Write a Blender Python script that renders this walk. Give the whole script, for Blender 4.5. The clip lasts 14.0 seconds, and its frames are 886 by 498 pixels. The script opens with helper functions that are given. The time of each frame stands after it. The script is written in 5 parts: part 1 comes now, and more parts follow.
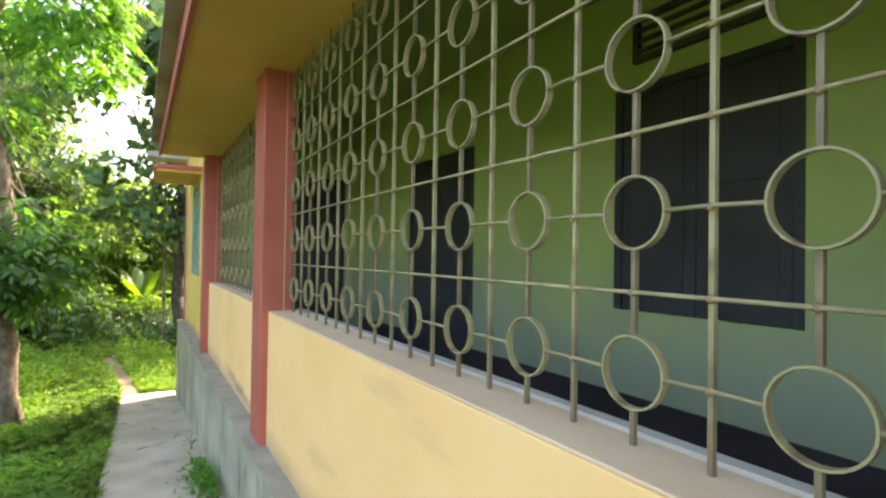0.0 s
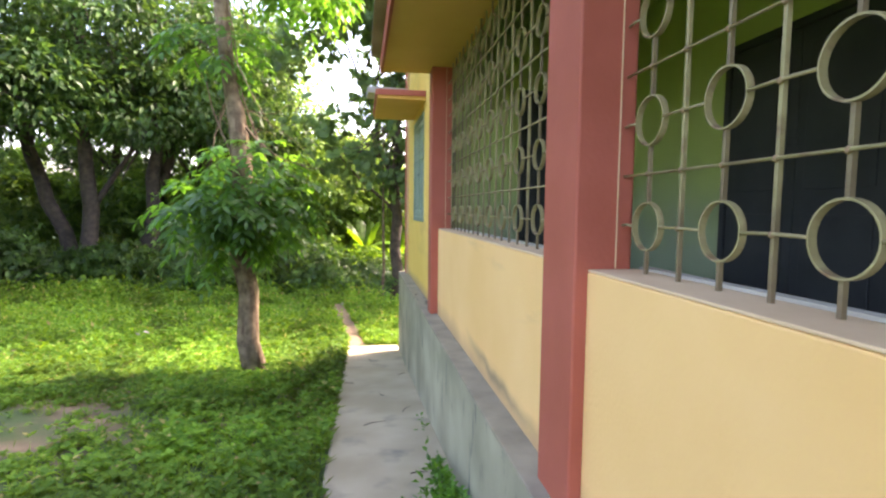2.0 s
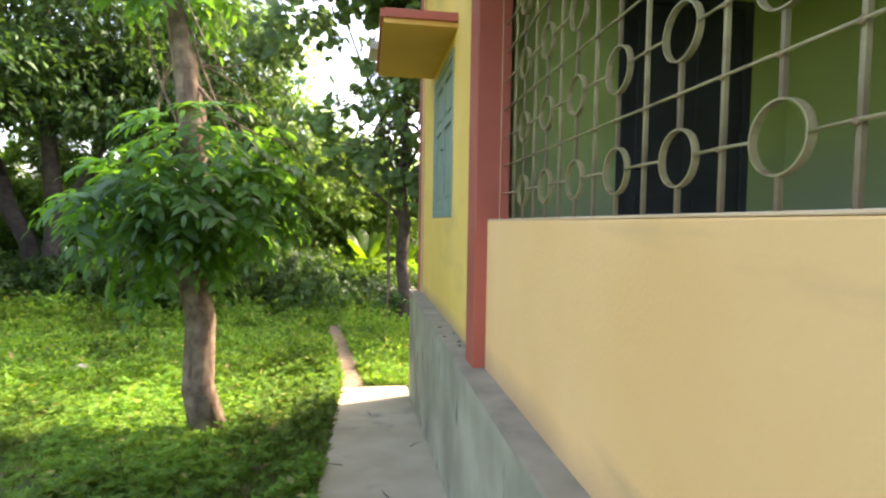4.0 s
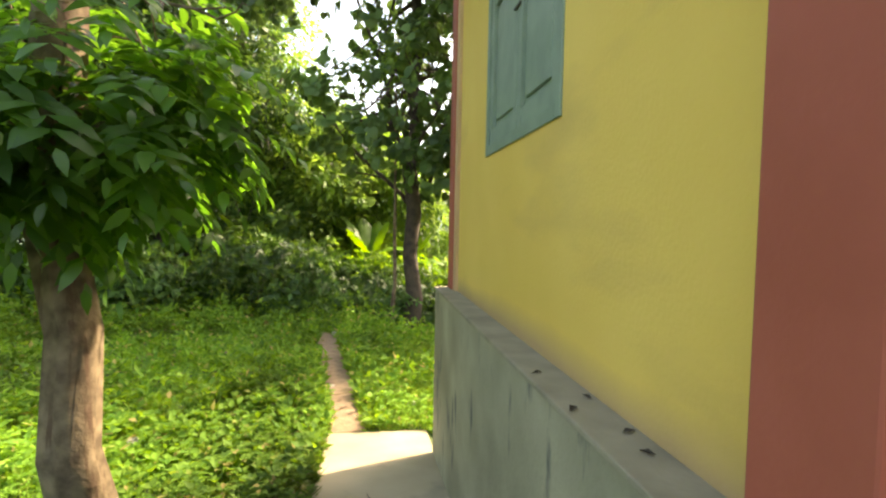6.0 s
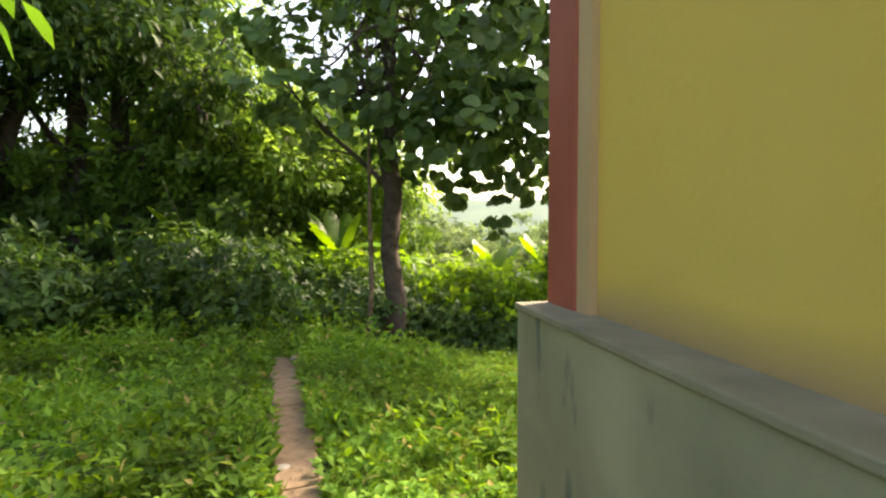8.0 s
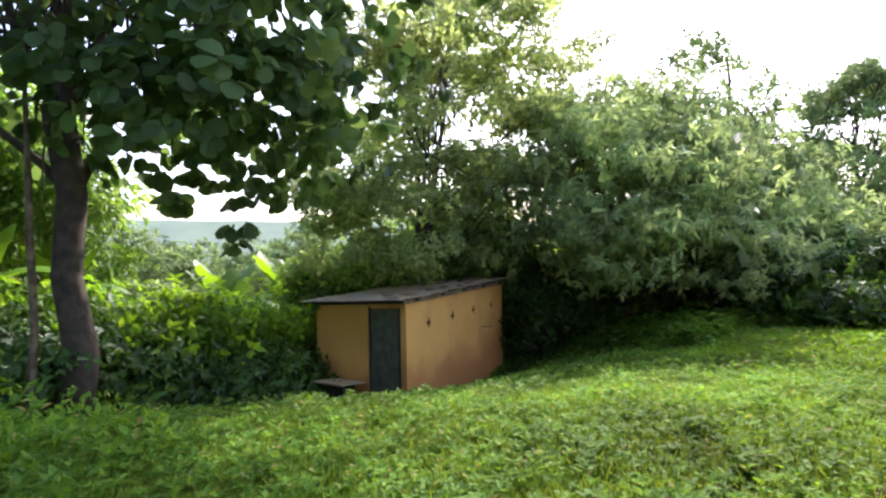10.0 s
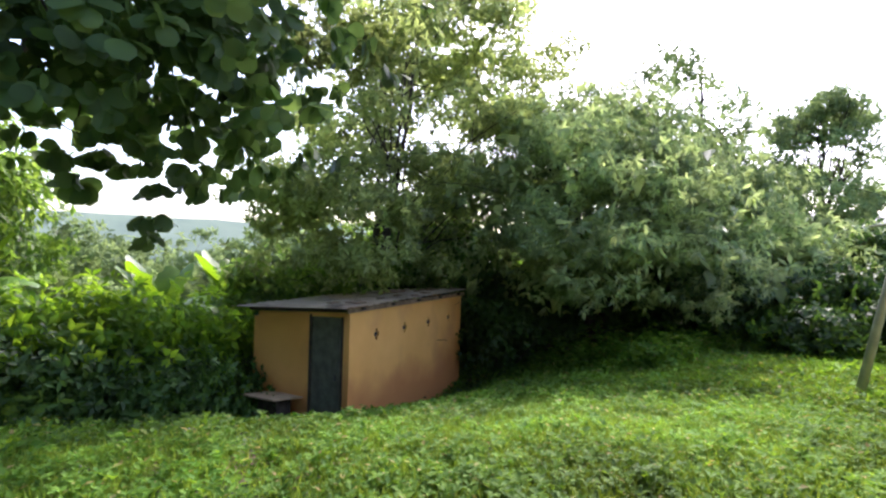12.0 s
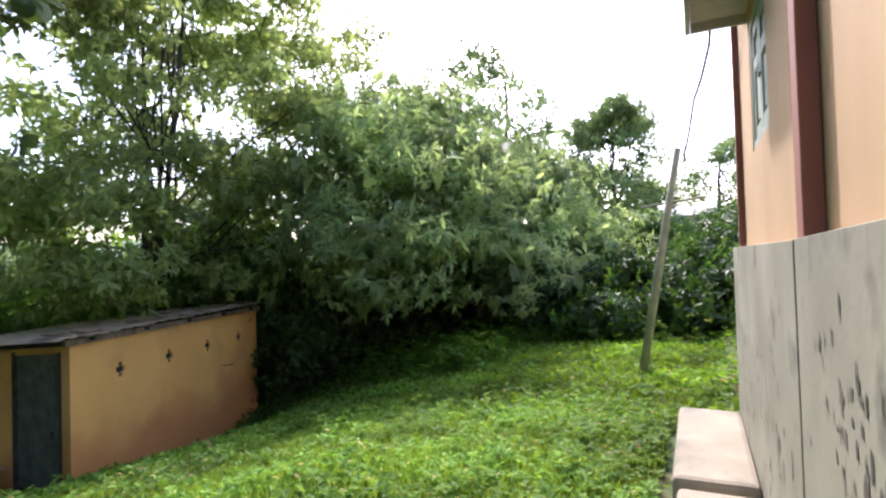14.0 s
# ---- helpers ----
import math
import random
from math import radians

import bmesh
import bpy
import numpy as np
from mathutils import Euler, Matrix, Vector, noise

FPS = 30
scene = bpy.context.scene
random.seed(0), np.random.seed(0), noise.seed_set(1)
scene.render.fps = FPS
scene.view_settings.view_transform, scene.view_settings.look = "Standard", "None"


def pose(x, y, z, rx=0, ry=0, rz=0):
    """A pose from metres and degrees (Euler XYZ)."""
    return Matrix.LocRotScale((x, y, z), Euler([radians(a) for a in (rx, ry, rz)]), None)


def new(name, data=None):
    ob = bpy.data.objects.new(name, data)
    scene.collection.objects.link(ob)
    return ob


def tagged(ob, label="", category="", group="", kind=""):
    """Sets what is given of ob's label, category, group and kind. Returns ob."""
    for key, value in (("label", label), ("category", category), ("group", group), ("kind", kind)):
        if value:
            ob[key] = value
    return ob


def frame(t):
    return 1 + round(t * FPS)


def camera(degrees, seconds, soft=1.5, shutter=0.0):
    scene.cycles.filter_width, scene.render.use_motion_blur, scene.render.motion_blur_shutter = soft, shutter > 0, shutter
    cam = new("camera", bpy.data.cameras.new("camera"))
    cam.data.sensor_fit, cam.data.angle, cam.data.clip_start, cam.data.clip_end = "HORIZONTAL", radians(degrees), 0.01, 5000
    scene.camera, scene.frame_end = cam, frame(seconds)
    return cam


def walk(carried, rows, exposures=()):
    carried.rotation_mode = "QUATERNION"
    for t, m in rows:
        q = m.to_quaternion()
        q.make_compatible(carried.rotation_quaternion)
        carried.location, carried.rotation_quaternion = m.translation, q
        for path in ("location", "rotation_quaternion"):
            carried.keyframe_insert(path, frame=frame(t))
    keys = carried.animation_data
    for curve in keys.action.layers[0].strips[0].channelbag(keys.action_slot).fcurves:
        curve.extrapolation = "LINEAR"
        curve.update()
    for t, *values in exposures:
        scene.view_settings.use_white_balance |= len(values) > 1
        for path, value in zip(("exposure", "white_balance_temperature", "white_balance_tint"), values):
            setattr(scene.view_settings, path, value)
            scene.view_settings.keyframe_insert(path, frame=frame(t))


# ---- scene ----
cam = camera(80.8, 14.0, soft=2.3)
METRES, EYE, TILT, LEAN, TURN = 14.0, 1.55, 0.0, 0.0, -30.3
ROWS = [
    (0.0, 0.0, 0.0, 0.0, -0.01, 0.78, -0.86),
    (0.5, -0.0121, 0.0316, 0.0008, 9.03, 0.04, -0.6),
    (1.0, -0.0331, 0.0558, -0.0014, 16.57, -1.42, -0.82),
    (1.5, -0.0523, 0.0875, -0.0097, 20.8, -3.47, -0.45),
    (2.0, -0.0711, 0.1212, -0.0135, 21.38, -4.36, -0.64),
    (2.5, -0.0913, 0.1579, -0.019, 21.39, -4.4, -0.98),
    (3.0, -0.1108, 0.1966, -0.023, 21.05, -3.83, -1.09),
    (5.5, -0.2159, 0.3815, -0.0473, 23.34, -2.34, -0.65),
    (6.0, -0.2403, 0.4246, -0.0549, 22.15, -2.76, -1.13),
    (6.5, -0.266, 0.4624, -0.0592, 21.07, -3.43, -1.22),
    (7.0, -0.2889, 0.5019, -0.0635, 21.95, -2.68, -0.96),
    (9.5, -0.3788, 0.6681, -0.0846, 0.73, -2.75, 1.4),
    (10.0, -0.3804, 0.6951, -0.0869, -10.73, -0.75, 1.03),
    (10.5, -0.3756, 0.7182, -0.0897, -24.74, -0.37, 0.34),
    (11.0, -0.369, 0.7343, -0.0904, -31.65, 0.25, -0.38),
    (11.5, -0.3575, 0.7449, -0.0886, -24.68, 2.24, -0.93),
    (12.0, -0.3483, 0.7556, -0.0905, -14.27, 0.28, -1.59),
    (12.5, -0.3305, 0.7677, -0.0955, -7.69, -2.54, 0.57),
    (13.0, -0.3036, 0.7803, -0.0965, -10.14, -1.74, 2.96),
    (13.5, -0.2728, 0.8012, -0.0993, -19.82, -0.08, 3.26),
    (14.0, -0.2395, 0.8168, -0.101, -31.12, 1.21, 1.74),
]
NUDGE = {9.5: (-0.10, 0.30, 1.15), 10.0: (-0.06, 0.20, 0.7), 10.5: (-0.02, 0.08, 0.3)}


def row_pose(t, x, y, z, yaw, pitch, roll):
    dx, dy, turn = NUDGE.get(t, (0, 0, 0))
    return Matrix.Translation((dx, dy, 0)) @ pose(0, 0, EYE, TILT, LEAN, TURN) @ pose(METRES * x, METRES * y, METRES * z, 90 + pitch, roll, yaw - turn)


LIGHT = [(0, 3.32, 7300, 21), (1.5, 3.28, 7400, 26), (3, 3.2, 6800, 32), (5.5, 2.92, 8600, 14), (7.2, 2.5, 8800, 15), (9.3, 2.36, 6300, 20), (10.5, 1.88, 6150, 23), (12.0, 1.92, 6000, 25), (13.0, 2.1, 6000, 28), (14, 1.86, 6000, 23)]
walk(cam, [(row[0], row_pose(*row)) for row in ROWS], LIGHT)
BACK_ANGLE = 2.7

# ---- world and light ----
SUN_EL, SUN_AZ = 46.0, 66.0
world = bpy.data.worlds.new("world")
scene.world = world
world.use_nodes = True
wn = world.node_tree.nodes
sky = wn.new("ShaderNodeTexSky")
sky.sky_type = "NISHITA"
sky.sun_disc = False
sky.sun_elevation, sky.sun_rotation = radians(SUN_EL), radians(SUN_AZ)
sky.air_density, sky.dust_density, sky.ozone_density = 1.0, 3.0, 1.0
wn["Background"].inputs["Strength"].default_value = 0.15
world.node_tree.links.new(sky.outputs[0], wn["Background"].inputs["Color"])
sun = new("sun", bpy.data.lights.new("sun", "SUN"))
sun.data.energy, sun.data.angle, sun.data.color = 2.0, radians(1.5), (1.0, 0.93, 0.82)
_e, _a = radians(SUN_EL), radians(SUN_AZ)
SUNV = Vector((math.cos(_e) * math.sin(_a), math.cos(_e) * math.cos(_a), math.sin(_e)))
sun.rotation_euler = SUNV.to_track_quat("Z", "Y").to_euler()

# ---- materials ----
def mat(name, c1, c2, scale=3.0, rough=0.8, bump=0.15, fine=40.0, stain=None, stain_scale=(1, 1, 1), stain_lo=0.55, stain_hi=0.7, metal=0.0, low=None, objvar=0.0):
    """Two colours mixed by noise, a fine relief, an optional stain layer and an optional tint near a height."""
    m = bpy.data.materials.new(name)
    m.use_nodes = True
    n, l = m.node_tree.nodes, m.node_tree.links
    b = n["Principled BSDF"]
    tc = n.new("ShaderNodeTexCoord")
    n1 = n.new("ShaderNodeTexNoise")
    n1.inputs["Scale"].default_value, n1.inputs["Detail"].default_value = scale, 6
    l.new(tc.outputs["Object"], n1.inputs["Vector"])
    ramp = n.new("ShaderNodeValToRGB")
    ramp.color_ramp.elements[0].position, ramp.color_ramp.elements[1].position = 0.35, 0.65
    ramp.color_ramp.elements[0].color, ramp.color_ramp.elements[1].color = (*c1, 1), (*c2, 1)
    l.new(n1.outputs[0], ramp.inputs[0])
    col = ramp.outputs[0]
    n2 = n.new("ShaderNodeTexNoise")
    n2.inputs["Scale"].default_value, n2.inputs["Detail"].default_value = fine, 4
    l.new(tc.outputs["Object"], n2.inputs["Vector"])
    if stain:
        mp = n.new("ShaderNodeMapping")
        mp.inputs["Scale"].default_value = stain_scale
        l.new(tc.outputs["Object"], mp.inputs["Vector"])
        n3 = n.new("ShaderNodeTexNoise")
        n3.inputs["Scale"].default_value, n3.inputs["Detail"].default_value = 1.0, 7
        l.new(mp.outputs[0], n3.inputs["Vector"])
        r3 = n.new("ShaderNodeValToRGB")
        r3.color_ramp.elements[0].position, r3.color_ramp.elements[1].position = stain_lo, stain_hi
        l.new(n3.outputs[0], r3.inputs[0])
        mx = n.new("ShaderNodeMix")
        mx.data_type = "RGBA"
        l.new(r3.outputs[0], mx.inputs[0])
        l.new(col, mx.inputs[6])
        mx.inputs[7].default_value = (*stain, 1)
        col = mx.outputs[2]
    if low:
        z0, z1, lc = low
        sp = n.new("ShaderNodeSeparateXYZ")
        l.new(tc.outputs["Object"], sp.inputs[0])
        ad = n.new("ShaderNodeMath")
        ad.operation = "MULTIPLY_ADD"
        l.new(n1.outputs[0], ad.inputs[0])
        ad.inputs[1].default_value = (z1 - z0) * 1.5
        l.new(sp.outputs[2], ad.inputs[2])
        mr = n.new("ShaderNodeMapRange")
        l.new(ad.outputs[0], mr.inputs[0])
        mr.inputs[1].default_value, mr.inputs[2].default_value = z0 + (z1 - z0) * 0.75, z1 + (z1 - z0) * 0.75
        mr.inputs[3].default_value, mr.inputs[4].default_value = 0.85, 0.0
        mx = n.new("ShaderNodeMix")
        mx.data_type = "RGBA"
        l.new(mr.outputs[0], mx.inputs[0])
        l.new(col, mx.inputs[6])
        mx.inputs[7].default_value = (*lc, 1)
        col = mx.outputs[2]
    l.new(col, b.inputs["Base Color"])
    b.inputs["Roughness"].default_value, b.inputs["Metallic"].default_value = rough, metal
    if bump:
        bp = n.new("ShaderNodeBump")
        bp.inputs["Strength"].default_value, bp.inputs["Distance"].default_value = bump, 0.01
        l.new(n2.outputs[0], bp.inputs["Height"])
        l.new(bp.outputs[0], b.inputs["Normal"])
    return m


def leafmat(name, c1, c2, trans=0.45, rough=0.45, spec=0.4, dry=None):
    """Leaves: colour by island, part of the light goes through."""
    m = bpy.data.materials.new(name)
    m.use_nodes = True
    n, l = m.node_tree.nodes, m.node_tree.links
    b, out = n["Principled BSDF"], n["Material Output"]
    g = n.new("ShaderNodeNewGeometry")
    r = n.new("ShaderNodeValToRGB")
    e = r.color_ramp.elements
    e[0].color, e[1].color = (*c1, 1), (*c2, 1)
    if dry:
        e[1].position = 0.955
        k = e.new(0.985)
        k.color = (*dry, 1)
    l.new(g.outputs["Random Per Island"], r.inputs[0])
    tc = n.new("ShaderNodeTexCoord")
    no = n.new("ShaderNodeTexNoise")
    no.inputs["Scale"].default_value, no.inputs["Detail"].default_value = 0.55, 5
    l.new(tc.outputs["Object"], no.inputs["Vector"])
    hs = n.new("ShaderNodeHueSaturation")
    mr = n.new("ShaderNodeMapRange")
    mr.inputs[1].default_value, mr.inputs[2].default_value = 0.3, 0.7
    mr.inputs[3].default_value, mr.inputs[4].default_value = 0.5, 1.6
    l.new(no.outputs[0], mr.inputs[0])
    l.new(mr.outputs[0], hs.inputs["Value"])
    l.new(r.outputs[0], hs.inputs["Color"])
    l.new(hs.outputs[0], b.inputs["Base Color"])
    b.inputs["Roughness"].default_value = rough
    b.inputs["Specular IOR Level"].default_value = spec
    t = n.new("ShaderNodeBsdfTranslucent")
    h2 = n.new("ShaderNodeHueSaturation")
    h2.inputs["Hue"].default_value, h2.inputs["Value"].default_value = 0.475, 1.9
    h2.inputs["Saturation"].default_value = 1.1
    l.new(hs.outputs[0], h2.inputs["Color"])
    l.new(h2.outputs[0], t.inputs["Color"])
    mx = n.new("ShaderNodeMixShader")
    mx.inputs[0].default_value = trans
    l.new(b.outputs[0], mx.inputs[1])
    l.new(t.outputs[0], mx.inputs[2])
    l.new(mx.outputs[0], out.inputs["Surface"])
    return m


M_CREAM = mat("cream_plaster", (0.79, 0.475, 0.175), (0.84, 0.53, 0.22), 1.2, 0.85, 0.2, 60, stain=(0.45, 0.30, 0.16), stain_scale=(1.2, 0.5, 3.0), stain_lo=0.62, stain_hi=0.8, low=(0.25, 0.42, (0.46, 0.29, 0.15)))
M_YELLOW = mat("yellow_plaster", (0.74, 0.49, 0.10), (0.80, 0.55, 0.135), 1.0, 0.85, 0.2, 60, stain=(0.50, 0.33, 0.10), stain_scale=(1.0, 0.7, 2.0), stain_lo=0.54, stain_hi=0.8, low=(0.25, 0.38, (0.40, 0.27, 0.14)))
M_PEACH = mat("peach_plaster", (0.53, 0.35, 0.18), (0.61, 0.415, 0.22), 0.9, 0.85, 0.08, 50, stain=(0.49, 0.33, 0.17), stain_scale=(2.2, 1, 0.35), stain_lo=0.5, stain_hi=0.78)
M_RED = mat("red_oxide_paint", (0.36, 0.085, 0.048), (0.42, 0.105, 0.065), 2.5, 0.7, 0.15, 50)
M_REDB = mat("faded_red_paint", (0.27, 0.10, 0.07), (0.34, 0.13, 0.09), 2.5, 0.75, 0.1, 50)
M_PLINTH = mat("cement_plinth", (0.22, 0.21, 0.135), (0.37, 0.345, 0.23), 1.6, 0.9, 0.25, 45, stain=(0.09, 0.10, 0.085), stain_scale=(7, 7, 2.2), stain_lo=0.60, stain_hi=0.70)
M_PLINTHB = mat("weathered_cement", (0.235, 0.23, 0.165), (0.325, 0.315, 0.23), 1.6, 0.9, 0.15, 30, stain=(0.17, 0.165, 0.13), stain_scale=(3.2, 3.2, 2.6), stain_lo=0.58, stain_hi=0.68)
M_LEDGE = mat("cement_ledge", (0.21, 0.19, 0.13), (0.32, 0.285, 0.195), 4, 0.9, 0.3, 60)
M_WALK = mat("concrete_path", (0.32, 0.27, 0.165), (0.42, 0.36, 0.235), 1.5, 0.9, 0.3, 70, stain=(0.20, 0.19, 0.14), stain_scale=(2.5, 2.5, 2.5), stain_lo=0.58, stain_hi=0.75)
M_BLOCK = mat("weathered_step_slab", (0.24, 0.21, 0.155), (0.33, 0.29, 0.215), 2.2, 0.9, 0.4, 60, stain=(0.17, 0.16, 0.12), stain_scale=(3, 3, 3), stain_lo=0.55, stain_hi=0.72)
M_SLAB = mat("brown_slab", (0.19, 0.125, 0.07), (0.30, 0.215, 0.13), 5, 0.95, 0.6, 40, stain=(0.12, 0.085, 0.05), stain_scale=(6, 6, 6), stain_lo=0.5, stain_hi=0.7)
M_SOFFIT = mat("ochre_soffit", (0.62, 0.36, 0.08), (0.68, 0.41, 0.11), 1.5, 0.8, 0.1, 30)
# low: greyer, darker tint below paints the reflected light on the wall
M_GREEN = mat("green_wall_paint", (0.285, 0.37, 0.105), (0.335, 0.43, 0.13), 1.2, 0.6, 0.1, 40, low=(0.9, 1.8, (0.24, 0.30, 0.205)))
M_BLACK = mat("black_skirting", (0.02, 0.02, 0.02), (0.035, 0.03, 0.03), 3, 0.5, 0.1)
M_DARK = mat("dark_painted_board", (0.018, 0.022, 0.024), (0.03, 0.035, 0.036), 3, 0.6, 0.1)
M_GRILLE = mat("weathered_grille_paint", (0.24, 0.20, 0.09), (0.35, 0.305, 0.145), 8, 0.55, 0.2, 80, stain=(0.16, 0.09, 0.05), stain_scale=(9, 9, 9), stain_lo=0.55, stain_hi=0.7)
M_BAR = mat("rusting_bar_paint", (0.24, 0.20, 0.09), (0.35, 0.305, 0.145), 8, 0.55, 0.2, 80, stain=(0.16, 0.09, 0.05), stain_scale=(9, 9, 9), stain_lo=0.55, stain_hi=0.7, low=(-0.1, 0.40, (0.12, 0.075, 0.05)))
M_WELD = mat("rusty_weld", (0.19, 0.115, 0.06), (0.32, 0.23, 0.12), 12, 0.8, 0.4, 120)
M_SILL = mat("worn_sill", (0.62, 0.43, 0.24), (0.70, 0.51, 0.30), 3, 0.85, 0.2)
M_WHITE = mat("whitewash_strip", (0.42, 0.395, 0.31), (0.52, 0.49, 0.39), 3, 0.8, 0.1)
M_SHUT = mat("green_shutter_paint", (0.18, 0.25, 0.185), (0.24, 0.315, 0.235), 5, 0.55, 0.15, 60)
M_SHUTB = mat("pale_shutter_paint", (0.32, 0.38, 0.31), (0.40, 0.46, 0.38), 5, 0.6, 0.15, 60)
M_ROOF = mat("old_metal_sheet", (0.20, 0.175, 0.13), (0.36, 0.31, 0.24), 1.5, 0.7, 0.2, 30)
M_TAN = mat("weathered_tan_board", (0.36, 0.25, 0.13), (0.50, 0.37, 0.21), 4, 0.9, 0.3)
M_DUST = mat("dusty_corrugated_sheet", (0.42, 0.35, 0.24), (0.60, 0.51, 0.36), 2.5, 0.8, 0.3, 30, stain=(0.15, 0.12, 0.08), stain_scale=(1.5, 1.5, 1.5), stain_lo=0.55, stain_hi=0.7)
M_AWN = mat("grey_cement_awning", (0.38, 0.36, 0.33), (0.50, 0.475, 0.44), 3, 0.9, 0.2)
M_OUT = mat("tan_mud_plaster", (0.76, 0.39, 0.092), (0.84, 0.455, 0.122), 1.0, 0.9, 0.3, 40, stain=(0.60, 0.29, 0.09), stain_scale=(0.9, 0.9, 0.7), stain_lo=0.5, stain_hi=0.75, low=(-2.9, -2.2, (0.52, 0.205, 0.06)))
M_BARK = mat("bark", (0.045, 0.034, 0.025), (0.10, 0.075, 0.053), 6, 0.95, 0.9, 25)
M_BARKD = mat("dark_bark", (0.03, 0.024, 0.018), (0.07, 0.054, 0.038), 6, 0.95, 0.8, 20)
M_BARK2 = mat("pale_split_bark", (0.085, 0.06, 0.034), (0.235, 0.175, 0.105), 7, 0.95, 0.9, 22, stain=(0.10, 0.06, 0.035), stain_scale=(16, 16, 1.6), stain_lo=0.55, stain_hi=0.65)
M_POLE = mat("weathered_pole", (0.20, 0.22, 0.145), (0.31, 0.33, 0.22), 5, 0.9, 0.3)
M_PLANK = mat("grey_green_door_paint", (0.08, 0.085, 0.06), (0.14, 0.145, 0.105), 6, 0.6, 0.2, 40)
M_WIRE = mat("cable", (0.05, 0.05, 0.05), (0.08, 0.08, 0.08), 5, 0.6, 0.0)
M_STONE = mat("stone", (0.30, 0.27, 0.22), (0.42, 0.38, 0.31), 6, 0.9, 0.4)
M_GROUND = mat("soil_and_moss", (0.17, 0.11, 0.06), (0.25, 0.175, 0.10), 2.5, 0.95, 0.6, 30, stain=(0.05, 0.085, 0.02), stain_scale=(0.6, 0.6, 0.6), stain_lo=0.38, stain_hi=0.50)
M_FLOOR = mat("verandah_floor", (0.20, 0.12, 0.09), (0.26, 0.16, 0.12), 3, 0.6, 0.1)
# bluish green: distance haze is mixed into the ridge colour
M_RIDGE = mat("haze_tinted_ridge", (0.075, 0.12, 0.085), (0.105, 0.155, 0.105), 0.05, 0.95, 0.0)
# near black in place of the darkness inside room and air holes
M_VOID = mat("unlit_room", (0.02, 0.02, 0.018), (0.03, 0.028, 0.025), 2, 0.9, 0.0)

L_WEED = leafmat("weed_leaf", (0.055, 0.140, 0.018), (0.145, 0.275, 0.036), 0.42, 0.65, 0.2, dry=(0.30, 0.26, 0.09))
L_GRASS = leafmat("grass_blade", (0.09, 0.165, 0.022), (0.18, 0.28, 0.048), 0.4, 0.6, 0.25)
L_NEAR = leafmat("young_leaf", (0.034, 0.12, 0.018), (0.09, 0.23, 0.034), 0.55, 0.38, 0.5)
L_TEAK = leafmat("broad_dark_leaf", (0.048, 0.095, 0.026), (0.10, 0.175, 0.046), 0.42, 0.5, 0.3)
# thicket and wood leaves carry their shade in the colour; light_leaf is the lit one
L_SHADE = leafmat("shaded_thicket_leaf", (0.045, 0.11, 0.02), (0.11, 0.21, 0.035), 0.4, 0.5, 0.3)
L_WOOD_SHADED = leafmat("shaded_wood_leaf", (0.020, 0.058, 0.013), (0.06, 0.13, 0.025), 0.35, 0.5, 0.35)
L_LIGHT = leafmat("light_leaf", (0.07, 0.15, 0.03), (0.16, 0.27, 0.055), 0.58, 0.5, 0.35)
L_MANGO = leafmat("mango_leaf", (0.13, 0.20, 0.075), (0.27, 0.36, 0.14), 0.5, 0.38, 0.5)
# hedge tops: sunlight is put into this brighter leaf colour
L_SUNLIT = leafmat("sunlit_bush_leaf", (0.06, 0.15, 0.017), (0.15, 0.28, 0.036), 0.6, 0.5, 0.3)
L_AIRY = leafmat("airy_tree_leaf", (0.125, 0.18, 0.06), (0.25, 0.32, 0.115), 0.58, 0.45, 0.35)
L_BANANA = leafmat("banana_leaf", (0.085, 0.19, 0.02), (0.14, 0.28, 0.032), 0.5, 0.4, 0.4)
# same hedge in shade: the leaf colour itself is darkened
L_HEDGE_SHADED = leafmat("shaded_hedge_leaf", (0.02, 0.056, 0.012), (0.055, 0.125, 0.022), 0.4, 0.5, 0.35)
# far leaves, paler and greyer to carry the air's haze
L_FAR = leafmat("haze_paled_far_leaf", (0.09, 0.145, 0.055), (0.155, 0.225, 0.085), 0.4, 0.7, 0.2)


